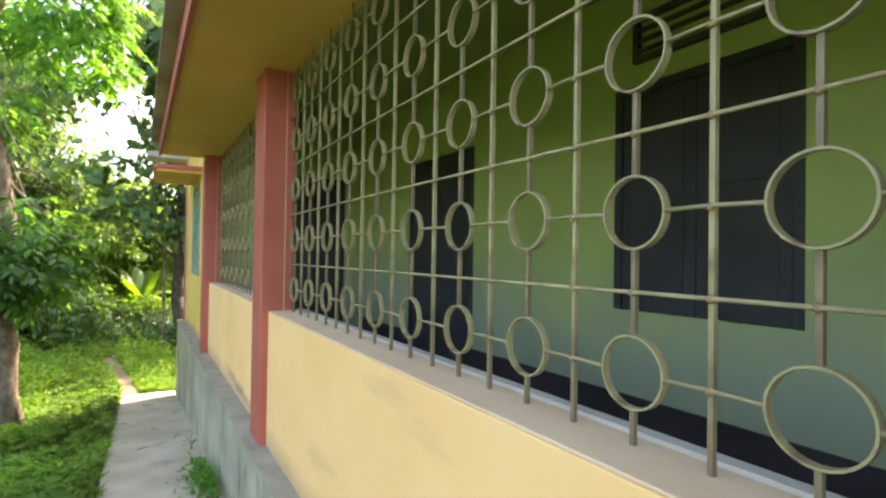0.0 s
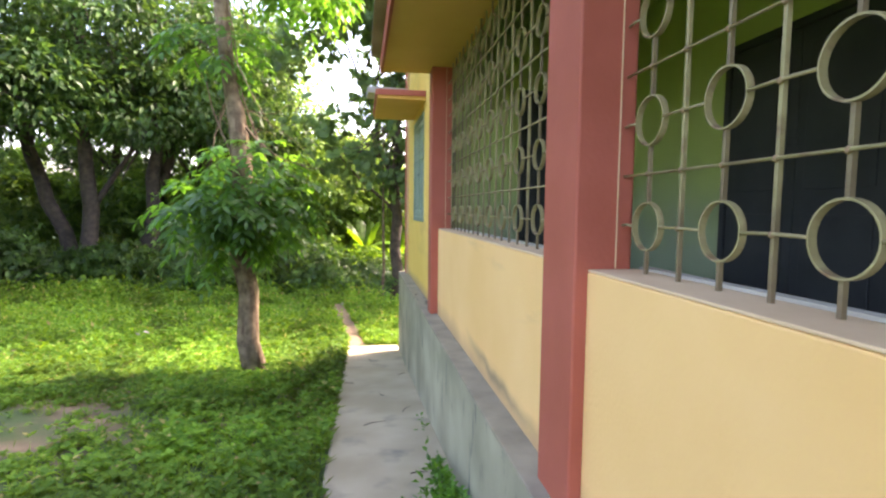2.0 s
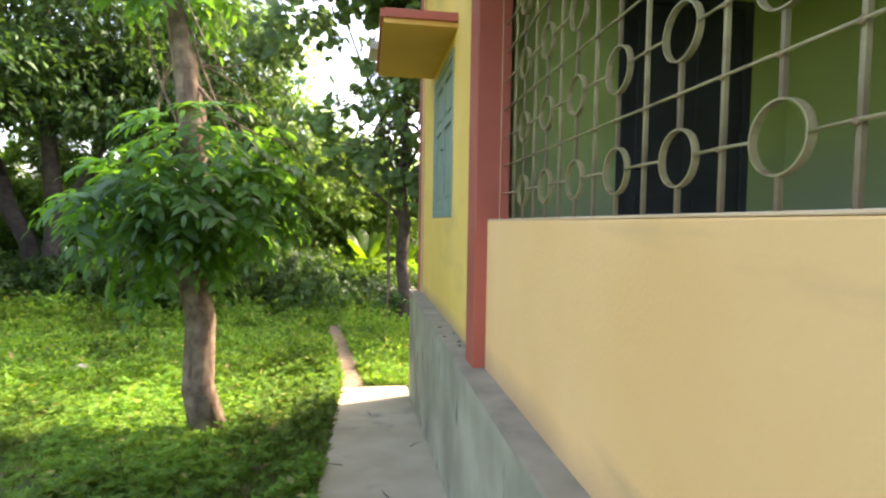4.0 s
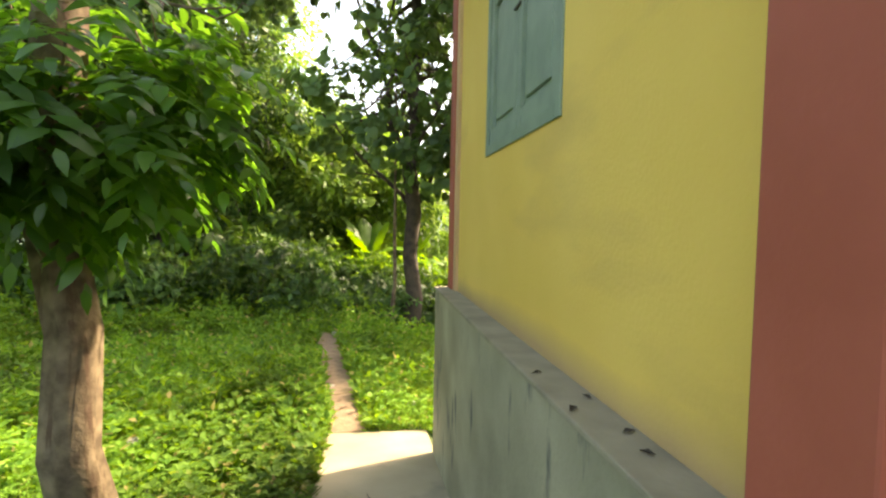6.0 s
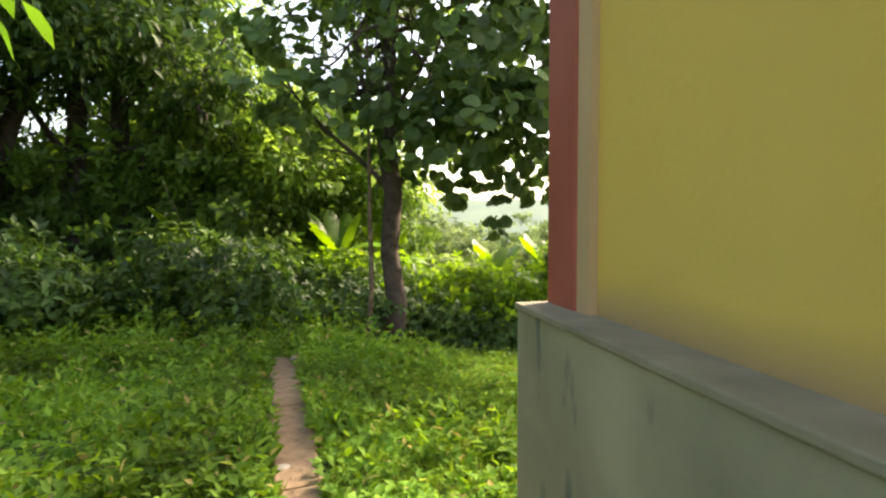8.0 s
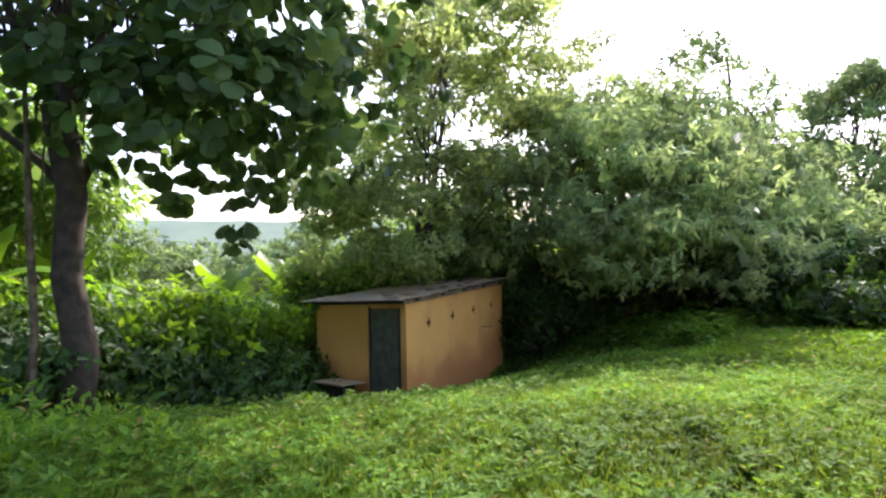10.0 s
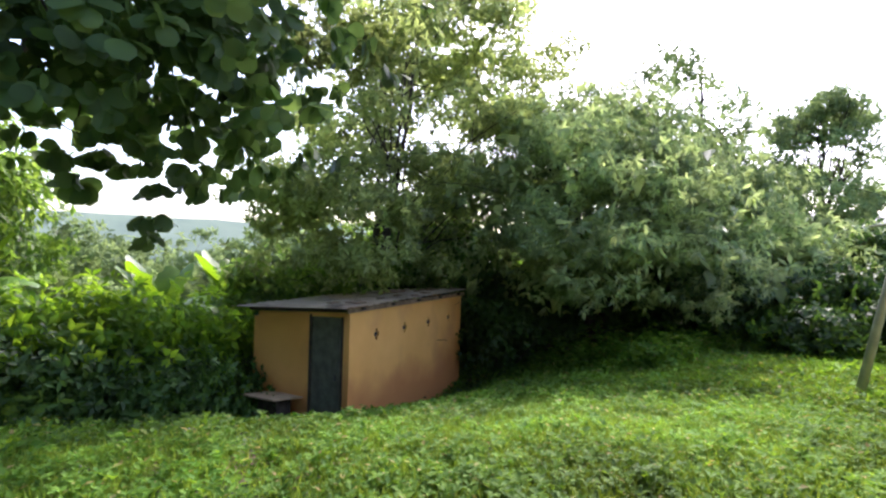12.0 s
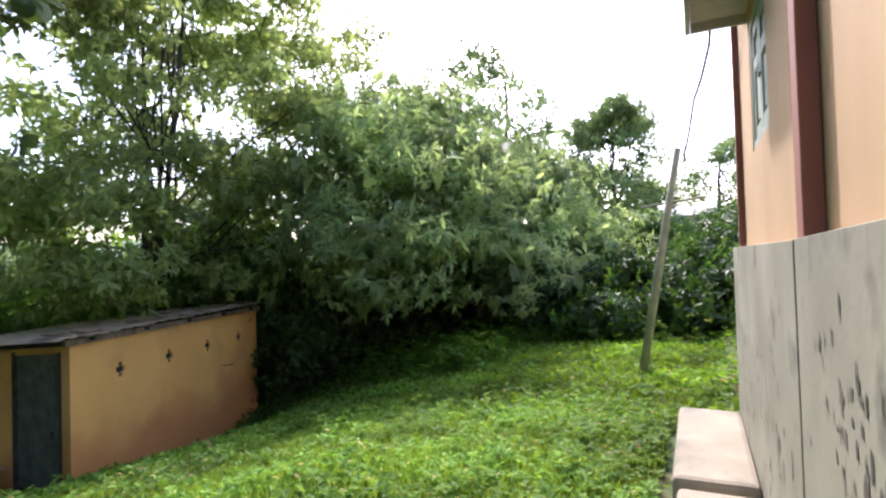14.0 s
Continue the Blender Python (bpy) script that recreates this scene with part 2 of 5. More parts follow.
def add_streak(m):
    """A dark mould line low on the parapet."""
    n, l = m.node_tree.nodes, m.node_tree.links
    b = n["Principled BSDF"]
    old = b.inputs["Base Color"].links[0].from_socket
    tc, sp, no = n.new("ShaderNodeTexCoord"), n.new("ShaderNodeSeparateXYZ"), n.new("ShaderNodeTexNoise")
    no.inputs["Scale"].default_value, no.inputs["Detail"].default_value = 3.0, 7
    l.new(tc.outputs["Object"], sp.inputs[0])
    l.new(tc.outputs["Object"], no.inputs["Vector"])

    def op(kind, a, bb, c=None):
        o = n.new("ShaderNodeMath")
        o.operation = kind
        for i, v in enumerate((a, bb, c)):
            if v is None:
                continue
            if isinstance(v, float):
                o.inputs[i].default_value = v
            else:
                l.new(v, o.inputs[i])
        return o.outputs[0]

    line = op("MULTIPLY_ADD", sp.outputs[1], 0.05, 0.02)
    z = op("SUBTRACT", sp.outputs[2], op("MULTIPLY_ADD", no.outputs[0], 0.16, line))
    near = op("SUBTRACT", 1.0, op("MULTIPLY", op("ABSOLUTE", z, 0.0), 17.0))
    span = op("SUBTRACT", 1.0, op("ABSOLUTE", op("MULTIPLY", op("SUBTRACT", sp.outputs[1], 4.95), 1.05), 0.0))
    k = n.new("ShaderNodeClamp")
    l.new(op("MULTIPLY", op("MULTIPLY", op("MAXIMUM", near, 0.0), op("MAXIMUM", span, 0.0)), 1.2), k.inputs[0])
    mx = n.new("ShaderNodeMix")
    mx.data_type = "RGBA"
    l.new(k.outputs[0], mx.inputs[0])
    l.new(old, mx.inputs[6])
    mx.inputs[7].default_value = (0.33, 0.23, 0.12, 1)
    l.new(mx.outputs[2], b.inputs["Base Color"])


add_streak(M_CREAM)

# ---- helpers for shapes ----
def thing(name, label, category, loc=(0, 0, 0), group="", m=None):
    e = new(name)
    e.matrix_basis = m if m is not None else Matrix.Translation(loc)
    return tagged(e, label, category, group)


def meshed(name, bm, material, smooth=False):
    me = bpy.data.meshes.new(name)
    bm.normal_update()
    bm.to_mesh(me)
    bm.free()
    me.materials.append(material)
    if smooth:
        me.shade_smooth()
    return me


def part(name, bm, material, parent=None, label="", smooth=False, kind="", m=None):
    ob = new(name, meshed(name, bm, material, smooth))
    ob.parent = parent
    if m is not None:
        ob.matrix_basis = m
    return tagged(ob, label, kind=kind)


def setting(name, bm, material, label="", m=None, smooth=False):
    return part(name, bm, material, None, label, smooth, "structure", m)


def box(bm, x0, x1, y0, y1, z0, z1, bev=0.0, m=None):
    r = bmesh.ops.create_cube(bm, size=1)
    vs = r["verts"]
    t = Matrix.Translation(((x0 + x1) / 2, (y0 + y1) / 2, (z0 + z1) / 2)) @ Matrix.Diagonal((x1 - x0, y1 - y0, z1 - z0, 1))
    bmesh.ops.transform(bm, matrix=(m @ t) if m is not None else t, verts=vs)
    if bev:
        es = list({e for v in vs for e in v.link_edges})
        bmesh.ops.bevel(bm, geom=es, offset=bev, segments=2, affect="EDGES", profile=0.5)
    return bm


def boxes(*rows, bev=0.0):
    bm = bmesh.new()
    for r in rows:
        box(bm, *r, bev=bev)
    return bm


def tube(bm, pts, radii, segs=10, wob=0.0, close=True):
    """A tapered, bent round bar through pts."""
    rings, pts = [], [Vector(p) for p in pts]
    side = Vector((1, 0, 0))
    for i, p in enumerate(pts):
        d = (pts[min(i + 1, len(pts) - 1)] - pts[max(i - 1, 0)]).normalized()
        u = d.cross(side if abs(d.dot(side)) < 0.9 else Vector((0, 1, 0))).normalized()
        w = d.cross(u)
        rr = radii[i] if hasattr(radii, "__len__") else radii
        ring = []
        for k in range(segs):
            a = 2 * math.pi * k / segs
            q = rr * (1 + wob * noise.noise(Vector((math.cos(a) * 1.5, math.sin(a) * 1.5, i * 0.6 + p.x))))
            ring.append(bm.verts.new(p + (u * math.cos(a) + w * math.sin(a)) * q))
        rings.append(ring)
    for a, b in zip(rings, rings[1:]):
        for k in range(segs):
            bm.faces.new((a[k], a[(k + 1) % segs], b[(k + 1) % segs], b[k]))
    if close:
        bm.faces.new(rings[0][::-1])
        bm.faces.new(rings[-1])
    return bm


def leaf_mesh(name, pos, nrm, axis, size, width, material, fold=0.25, droop=0.2, four=False, blunt=False):
    """Many small leaves: at pos, growing along axis, facing nrm; size is the length, width its share of the length."""
    n = len(pos)
    axis = axis / (np.linalg.norm(axis, axis=1, keepdims=True) + 1e-9)
    side = np.cross(axis, nrm)
    side /= np.linalg.norm(side, axis=1, keepdims=True) + 1e-9
    up = np.cross(side, axis)
    s = size[:, None]
    w = s * width * 0.5
    wa, wb, pb = 0.85, 0.8, 0.65
    if blunt:
        rows = [pos]
        for q, k in ((0.14, 0.5), (0.42, 0.95), (0.72, 0.98), (0.93, 0.5)):
            mid = pos + axis * s * q - up * s * droop * q * q
            rows += [mid + side * w * k + up * w * fold * k, mid - side * w * k + up * w * fold * k]
        v = np.stack(rows, 1)
        tri = np.array([[0, 1, 2], [1, 3, 2], [2, 3, 4], [3, 5, 4], [4, 5, 6], [5, 7, 6], [6, 7, 8]])
    elif four:
        v = np.stack([pos, pos + axis * s * 0.3 + side * w * wa + up * w * fold, pos + axis * s * 0.3 - side * w * wa + up * w * fold,
                      pos + axis * s * pb + side * w * wb + up * (w * fold - s * droop * 0.3), pos + axis * s * pb - side * w * wb + up * (w * fold - s * droop * 0.3),
                      pos + axis * s - up * s * droop], 1)
        tri = np.array([[0, 1, 2], [1, 3, 2], [2, 3, 4], [3, 5, 4]])
    else:
        v = np.stack([pos, pos + axis * s * 0.45 + side * w + up * w * fold, pos + axis * s * 0.45 - side * w + up * w * fold, pos + axis * s - up * s * droop], 1)
        tri = np.array([[0, 1, 3], [0, 3, 2]])
    k = v.shape[1]
    faces = (tri[None] + (np.arange(n) * k)[:, None, None]).reshape(-1)
    me = bpy.data.meshes.new(name)
    me.vertices.add(n * k)
    me.vertices.foreach_set("co", v.reshape(-1).astype(np.float32))
    me.loops.add(len(faces))
    me.loops.foreach_set("vertex_index", faces.astype(np.int32))
    me.polygons.add(len(faces) // 3)
    me.polygons.foreach_set("loop_start", np.arange(0, len(faces), 3, dtype=np.int32))
    me.update(calc_edges=True)
    me.materials.append(material)
    return me


def rng(seed):
    return np.random.default_rng(seed)


def cloud(r, blobs, count, shell=0.5):
    """count points spread in clumps through ellipsoid blobs (x, y, z, rx, ry, rz), with their outward ways."""
    vol = np.array([b[3] * b[4] * b[5] for b in blobs]) ** 0.75
    pick = r.choice(len(blobs), count, p=vol / vol.sum())
    B = np.array(blobs, float)[pick]
    d = r.normal(size=(count, 3))
    d /= np.linalg.norm(d, axis=1, keepdims=True)
    rad = r.random(count) ** (1 / 3) * (1 - shell) + shell * r.uniform(0.75, 1.05, count)
    return B[:, :3] + d * B[:, 3:] * rad[:, None], d


def foliage(name, seed, blobs, count, size, width, material, clumps=0, clump_r=0.3, hang=0.4, four=False, shell=0.5, parent=None, label="", blunt=False, whorl=0):
    """Leaves in clumps through blobs; with whorl, that many leaves spread like a rosette from each twig's end."""
    r = rng(seed)
    if whorl:
        n = count // whorl
        big = max(20, n // 14)
        bc, bd = cloud(r, blobs, big, shell)
        pk = r.integers(0, big, n)
        off = r.normal(size=(n, 3)) * clump_r * 1.5 * np.array([1, 1, 0.55])
        c = bc[pk] + off
        d = bd[pk] * 0.7 + off / (np.linalg.norm(off, axis=1, keepdims=True) + 1e-6) * 0.6 + r.normal(size=(n, 3)) * 0.3
        d /= np.linalg.norm(d, axis=1, keepdims=True)
        u = np.cross(d, np.array([0.31, 0.17, 0.93]))
        u /= np.linalg.norm(u, axis=1, keepdims=True) + 1e-9
        w = np.cross(d, u)
        a = (np.arange(whorl) * 2.4)[None, :] + r.uniform(0, 6.28, (n, 1)) + r.normal(size=(n, whorl)) * 0.25
        out = r.uniform(0.25, 0.8, (n, whorl, 1))
        axis = d[:, None] * out + u[:, None] * np.cos(a)[..., None] + w[:, None] * np.sin(a)[..., None] - np.array([0, 0, hang * 0.55])
        p = c[:, None] + axis * 0.05 * size + r.normal(size=(n, whorl, 3)) * size * 0.08
        nrm = d[:, None] + np.array([0, 0, 0.5]) + r.normal(size=(n, whorl, 3)) * 0.25
        s = size * r.uniform(0.65, 1.2, (n, whorl)) * r.uniform(0.8, 1.15, (n, 1))
        me = leaf_mesh(name, p.reshape(-1, 3), nrm.reshape(-1, 3), axis.reshape(-1, 3), s.reshape(-1), width, material, four=four, blunt=blunt)
        ob = new(name, me)
        ob.parent = parent
        return tagged(ob, label)
    if clumps:
        c, cd = cloud(r, blobs, clumps, shell)
        pick = r.integers(0, clumps, count)
        off = r.normal(size=(count, 3)) * clump_r * np.array([1, 1, 0.6])
        p = c[pick] + off
        d = cd[pick] * 0.4 + off / (np.linalg.norm(off, axis=1, keepdims=True) + 1e-6)
    else:
        p, d = cloud(r, blobs, count, shell)
    axis = d + r.normal(size=(count, 3)) * 0.5 - np.array([0, 0, hang])
    nrm = r.normal(size=(count, 3)) * 0.45 + np.array([0, 0, 1.0])
    s = size * r.uniform(0.6, 1.3, count)
    me = leaf_mesh(name, p, nrm, axis, s, width, material, four=four, blunt=blunt)
    ob = new(name, me)
    ob.parent = parent
    return tagged(ob, label)


def smooth01(t):
    t = np.clip(t, 0, 1)
    return t * t * (3 - 2 * t)


def gz(x, y):
    """Height of the ground."""
    x, y = np.asarray(x, float), np.asarray(y, float)
    z = np.where(y < 12, 0.02 - 0.108 * np.clip(y, -8, 12), -1.28 - 0.03 * (np.clip(y, 12, 30) - 12))
    z = z - 0.16 * smooth01((-0.28 - x) / 0.4) * (1 - smooth01((y - 10.8) / 2.5))
    fx = smooth01(x / 6.0) * (1 - 0.75 * smooth01((x - 10.5) / 6))
    z = z - 0.0190 * (np.clip(y, 12, 21) - 12) ** 2 * fx - 0.45 * smooth01((x - 3) / 7) * smooth01((y - 10.5) / 1.5)
    z = z + 0.04 * np.sin(x * 1.1 + 0.4) * np.cos(y * 0.9) * smooth01((np.abs(x) - 1.0) / 2)
    z = z - 0.42 * smooth01((y - 16.5) / 3.5) * np.exp(-(x / 4.5) ** 2)
    z = z - 0.16 * smooth01((x - 0.7) / 0.3) * smooth01((11.95 - y) / 0.2) * smooth01((8.8 - x) / 0.4)
    z = z - 9.0 * smooth01((y - 30) / 60) - 5 * smooth01((np.abs(x) - 35) / 60)
    return z


# ---- ground ----
def ground():
    t = np.linspace(-1, 1, 171)
    ax = np.sinh(t * 5.2) / math.sinh(5.2) * 900
    xs, ys = ax, ax + 10
    X, Y = np.meshgrid(xs, ys)
    Z = gz(X, Y)
    inside = (X > 0.9) & (Y < 10.6) & (X < 7.8) & (Y > -9)
    Z = np.where(inside, np.minimum(Z, -0.6) - 0.9, Z)
    n = len(t)
    me = bpy.data.meshes.new("ground")
    idx = np.arange(n * n).reshape(n, n)
    f = np.stack([idx[:-1, :-1], idx[:-1, 1:], idx[1:, 1:], idx[1:, :-1]], -1).reshape(-1, 4)
    me.from_pydata(np.stack([X, Y, Z], -1).reshape(-1, 3).tolist(), [], f.tolist())
    me.materials.append(M_GROUND)
    me.shade_smooth()
    tagged(new("ground", me), "green soil under low weeds, sloping down behind the house", kind="structure")


ground()

# ---- side walkway ----
WX0, WX1 = -0.27, 0.66


def walkz(y):
    return 0.05 - 0.109 * y


def walkway():
    bm = bmesh.new()
    ys = np.arange(-8, 11.81, 0.6)
    rows = []
    for y in ys:
        e = 0.018 * noise.noise(Vector((y * 2.3, 0, 0)))
        z = walkz(y)
        rows.append([bm.verts.new(p) for p in ((WX0 + e, y, z - 0.35), (WX0 + e, y, z - 0.015), (WX0 + e + 0.02, y, z), (0.2, y, z + 0.004), (WX1 + 0.02, y, z), (WX1 + 0.02, y, z - 0.35))])
    for a, b in zip(rows, rows[1:]):
        for k in range(5):
            bm.faces.new((a[k], a[k + 1], b[k + 1], b[k]))
    bm.faces.new(rows[-1])
    bm.faces.new(rows[0][::-1])
    return setting("pavement", bm, M_WALK, "pale concrete walkway along the plinth, dusty and stained")


walkway()


# ---- building, long side ----
YE, YS = 11.15, -8.0


def pillar(y0, y1, x0=0.72):
    bm = boxes((x0, 0.93, y0, y1, 0.25, 2.82), bev=0.008)
    return setting("pillar", bm, M_RED, "square verandah pillar painted brick red")


setting("plinth_side", boxes((0.66, 0.95, YS, YE, -2.2, 0.235), bev=0.006), M_PLINTH, "grey green cement plinth with streaked stains")
setting("ledge_side", boxes((0.65, 0.80, YS, YE, 0.236, 0.256), bev=0.004), M_LEDGE, "worn cement ledge on the plinth")
setting("floor", boxes((0.951, 8.2, YS, 7.6, 0.236, 0.25)), M_FLOOR, "red brown verandah floor")
PIL = [(-3.90, -3.62), (-0.12, 0.16), (3.655, 3.97), (7.37, 7.60)]
for a, b in PIL:
    pillar(a, b)
setting("pillar", boxes((0.76, 0.98, 10.93, 11.13, 0.25, 4.2), bev=0.008), M_RED, "brick red corner pilaster")
BAYS = [(-3.62, -0.12), (0.16, 3.655), (3.97, 7.37)]
for (a, b), front in zip(BAYS, (0.768, 0.768, 0.797)):
    setting("parapet", boxes((front, 0.96, a, b, 0.25, 1.150), bev=0.006), M_CREAM, "cream plaster parapet, stained along the foot")
    setting("sill", boxes((front + 0.002, 0.955, a, b, 1.151, 1.160), bev=0.003), M_SILL, "worn parapet top")
    setting("sill", boxes((0.961, 1.0, a, b, 1.151, 1.168)), M_WHITE, "whitewashed strip behind the grille")
    setting("trim", boxes((0.868, 0.872, a + 0.001, a + 0.004, 1.162, 2.81), (0.868, 0.872, b - 0.004, b - 0.001, 1.162, 2.81)), M_SILL, "whitewashed edge where the plaster meets the pillar")


def ring_mesh(R):
    bm = bmesh.new()
    v = []
    for i in range(28):
        t = 2 * math.pi * i / 28
        v.append([bm.verts.new((x, math.cos(t) * q, math.sin(t) * q)) for x, q in ((-0.010, R), (-0.010, R - 0.005), (0.010, R - 0.005), (0.010, R))])
    for i in range(28):
        p, q = v[i], v[(i + 1) % 28]
        for j in range(4):
            bm.faces.new((p[j], q[j], q[(j + 1) % 4], p[(j + 1) % 4]))
    return meshed("ring", bm, M_GRILLE)


def bar_mesh(h):
    bm = bmesh.new()
    box(bm, -0.004, 0.008, -0.0055, 0.0055, 0, h)
    return meshed("bar", bm, M_BAR)


def rod_mesh(L):
    return meshed("rod", tube(bmesh.new(), [(-0.008, 0, 0), (-0.008, L / 2, 0.002), (-0.008, L, 0)], 0.0044, 6), M_GRILLE, True)


GR, GZ0, GDZ, GDY, GTOP = 0.079, 1.313, 0.167, 0.1748, 2.81
RING, BAR_LONG, BAR_FOOT, BAR_LINK = ring_mesh(GR), bar_mesh(GTOP - 1.158), bar_mesh(GZ0 - GR - 1.158), bar_mesh(2 * GDZ - 2 * GR)
BAR_HEAD = bar_mesh(GTOP - (GZ0 + 8 * GDZ + GR))


def weld_mesh():
    bm = bmesh.new()
    bmesh.ops.create_icosphere(bm, subdivisions=1, radius=1.0)
    for v in bm.verts:
        v.co = Vector((v.co.x * 0.006 - 0.007, v.co.y * 0.011, v.co.z * 0.009)) * (1 + 0.2 * noise.noise(v.co * 3))
    return meshed("weld", bm, M_WELD, True)


WELD = weld_mesh()


def grille(a, b, first, dy=GDY):
    g = thing("grille", "welded iron grille of bars and rings, faded cream and rust", "grille", (0.90, 0, 0), "verandah grilles")

    def put(name, me, y, z):
        o = new(name, me)
        o.parent = g
        o.location = (0, y, z)

    link = rod_mesh(2 * dy - 2 * GR)
    cols = [(k, first + dy * k) for k in range(-60, 60)]
    inside = [(k, c) for k, c in cols if a + 0.03 < c < b - 0.03]
    for k, c in inside:
        if k % 2:
            put("bar", BAR_LONG, c, 1.158)
            continue
        put("bar", BAR_FOOT, c, 1.158)
        for i in range(5):
            z = GZ0 + 2 * i * GDZ
            if c - GR > a + 0.002 and c + GR < b - 0.002:
                put("ring", RING, c, z)
            if i < 4:
                put("bar", BAR_LINK, c, z + GR)
        put("bar", BAR_HEAD, c, GZ0 + 8 * GDZ + GR)
    ev = [c for k, c in inside if k % 2 == 0]
    for i in range(9):
        z = GZ0 + i * GDZ
        if i % 2:
            put("rod", rod_mesh(b - a), a, z)
        else:
            put("rod", rod_mesh(ev[0] - GR - a), a, z)
            for c in ev[:-1]:
                put("rod", link, c + GR, z)
            put("rod", rod_mesh(b - ev[-1] - GR), ev[-1] + GR, z)
    for k, c in inside:
        for i in range(9):
            if k % 2 or i % 2:
                put("weld", WELD, c, GZ0 + i * GDZ)
    return g


for (a, b), f, dy in zip(BAYS, (-3.10, 0.396, 4.212), (GDY, 0.1730, 0.1745)):
    grille(a, b, f, dy)

# inner verandah
IX = 2.98
WN0, WN1, WNZ0, WNZ1 = 1.38, 2.64, 1.19, 2.76
DR0, DR1, DRZ = 4.48, 5.96, 2.70
setting("wall_inner", boxes((IX, IX + 0.15, YS, WN0, 0.25, 3.5), (IX, IX + 0.15, WN1, DR0, 0.25, 3.5), (IX, IX + 0.15, DR1, 7.6, 0.25, 3.5), (IX, IX + 0.15, WN0, WN1, 0.25, WNZ0), (IX, IX + 0.15, WN0, WN1, WNZ1, 3.5), (IX, IX + 0.15, DR0, DR1, DRZ, 3.5)), M_GREEN, "green painted inner wall of the verandah")
setting("skirting", boxes((IX - 0.015, IX - 0.002, YS, DR0, 0.25, 0.60), (IX - 0.015, IX - 0.002, DR1, 7.6, 0.25, 0.60)), M_BLACK, "black painted skirting")
setting("wall_verandah_end", boxes((1.0, 1.72, 7.6, 7.75, 0.25, 3.5), (2.70, IX + 0.15, 7.6, 7.75, 0.25, 3.5), (1.72, 2.70, 7.6, 7.75, 2.68, 3.5)), M_GREEN, "green painted end wall of the verandah")
setting("wall_verandah_start", boxes((1.0, IX + 0.15, YS - 0.15, YS, 0.25, 3.5)), M_GREEN, "green painted wall")
setting("ceiling", boxes((0.96, IX + 0.3, YS, 7.74, 3.5, 3.6)), M_GREEN, "pale green verandah ceiling")


def shutter_window(m, w, h, leaf, label, group=""):
    """A window of two panelled wooden leaves in a frame; origin at the sill's left end, x to the right, y out of the wall."""
    g = thing("window", label, "window", m=m, group=group)
    f = 0.06
    part("window_frame", boxes((0, f, 0.0, 0.05, 0, h), (w - f, w, 0.0, 0.05, 0, h), (f, w - f, 0.0, 0.05, 0, f), (f, w - f, 0.0, 0.05, h - f, h), bev=0.004), leaf, g)
    mid = w / 2
    for x0, x1 in ((f + 0.003, mid - 0.004), (mid + 0.004, w - f - 0.003)):
        bm = bmesh.new()
        st = 0.065
        rows = [f + 0.003, h * 0.62, h - f - 0.003]
        box(bm, x0, x0 + st, 0.003, 0.040, rows[0], rows[2], 0.003)
        box(bm, x1 - st, x1, 0.003, 0.040, rows[0], rows[2], 0.003)
        for z in (rows[0], rows[1] - 0.04, rows[2] - 0.09):
            box(bm, x0 + st + 0.001, x1 - st - 0.001, 0.003, 0.038, z, z + 0.09, 0.003)
        lf = part("leaf", bm, leaf, g)
        for z0, z1 in ((rows[0] + 0.09, rows[1] - 0.04), (rows[1] + 0.05, rows[2] - 0.09)):
            pb = bmesh.new()
            box(pb, x0 + st, x1 - st, 0.008, 0.018, z0, z1)
            box(pb, x0 + st + 0.035, x1 - st - 0.035, 0.017, 0.030, z0 + 0.035, z1 - 0.035, 0.006)
            part("panel", pb, leaf, lf)
    part("bolt", boxes((mid - 0.05, mid + 0.05, 0.042, 0.052, h * 0.45, h * 0.45 + 0.012), bev=0.003), M_WIRE, g)
    return g


# dark window and doors of the verandah
def dark_leafs(name, m, w, h, label, cat):
    g = thing(name, label, cat, m=m)
    part("frame", boxes((0, 0.06, -0.02, 0.10, 0, h), (w - 0.06, w, -0.02, 0.10, 0, h), (0.06, w - 0.06, -0.02, 0.10, h - 0.06, h), bev=0.004), M_DARK, g)
    for x0, x1 in ((0.062, w / 2 - 0.003), (w / 2 + 0.003, w - 0.062)):
        part("leaf", boxes((x0, x1, 0.0, 0.04, 0.005, h - 0.062), (x0 + 0.08, x1 - 0.08, -0.012, 0.001, 0.12, h * 0.45), (x0 + 0.08, x1 - 0.08, -0.012, 0.001, h * 0.52, h - 0.18), bev=0.004), M_DARK, g)
    return g


dark_leafs("window", Matrix.Translation((IX + 0.02, WN1, WNZ0)) @ Matrix.Rotation(radians(-90), 4, "Z"), WN1 - WN0, WNZ1 - WNZ0, "dark closed window in a green wall", "window")
dark_leafs("door", Matrix.Translation((IX + 0.02, DR1, 0.25)) @ Matrix.Rotation(radians(-90), 4, "Z"), DR1 - DR0, DRZ - 0.25, "dark double door in a green wall, closed", "door")
dark_leafs("door", Matrix.Translation((1.72, 7.62, 0.25)), 0.98, 2.43, "dark door at the end of the verandah", "door")
vent = thing("wall_vent", "dark slatted vent over the verandah window", "vent", (IX - 0.05, 1.55, 2.90))
part("frame", boxes((0, 0.045, 0, 0.9, 0, 0.04), (0, 0.045, 0, 0.9, 0.28, 0.32), (0, 0.045, 0, 0.04, 0.04, 0.28), (0, 0.045, 0.86, 0.9, 0.04, 0.28)), M_BARKD, vent)
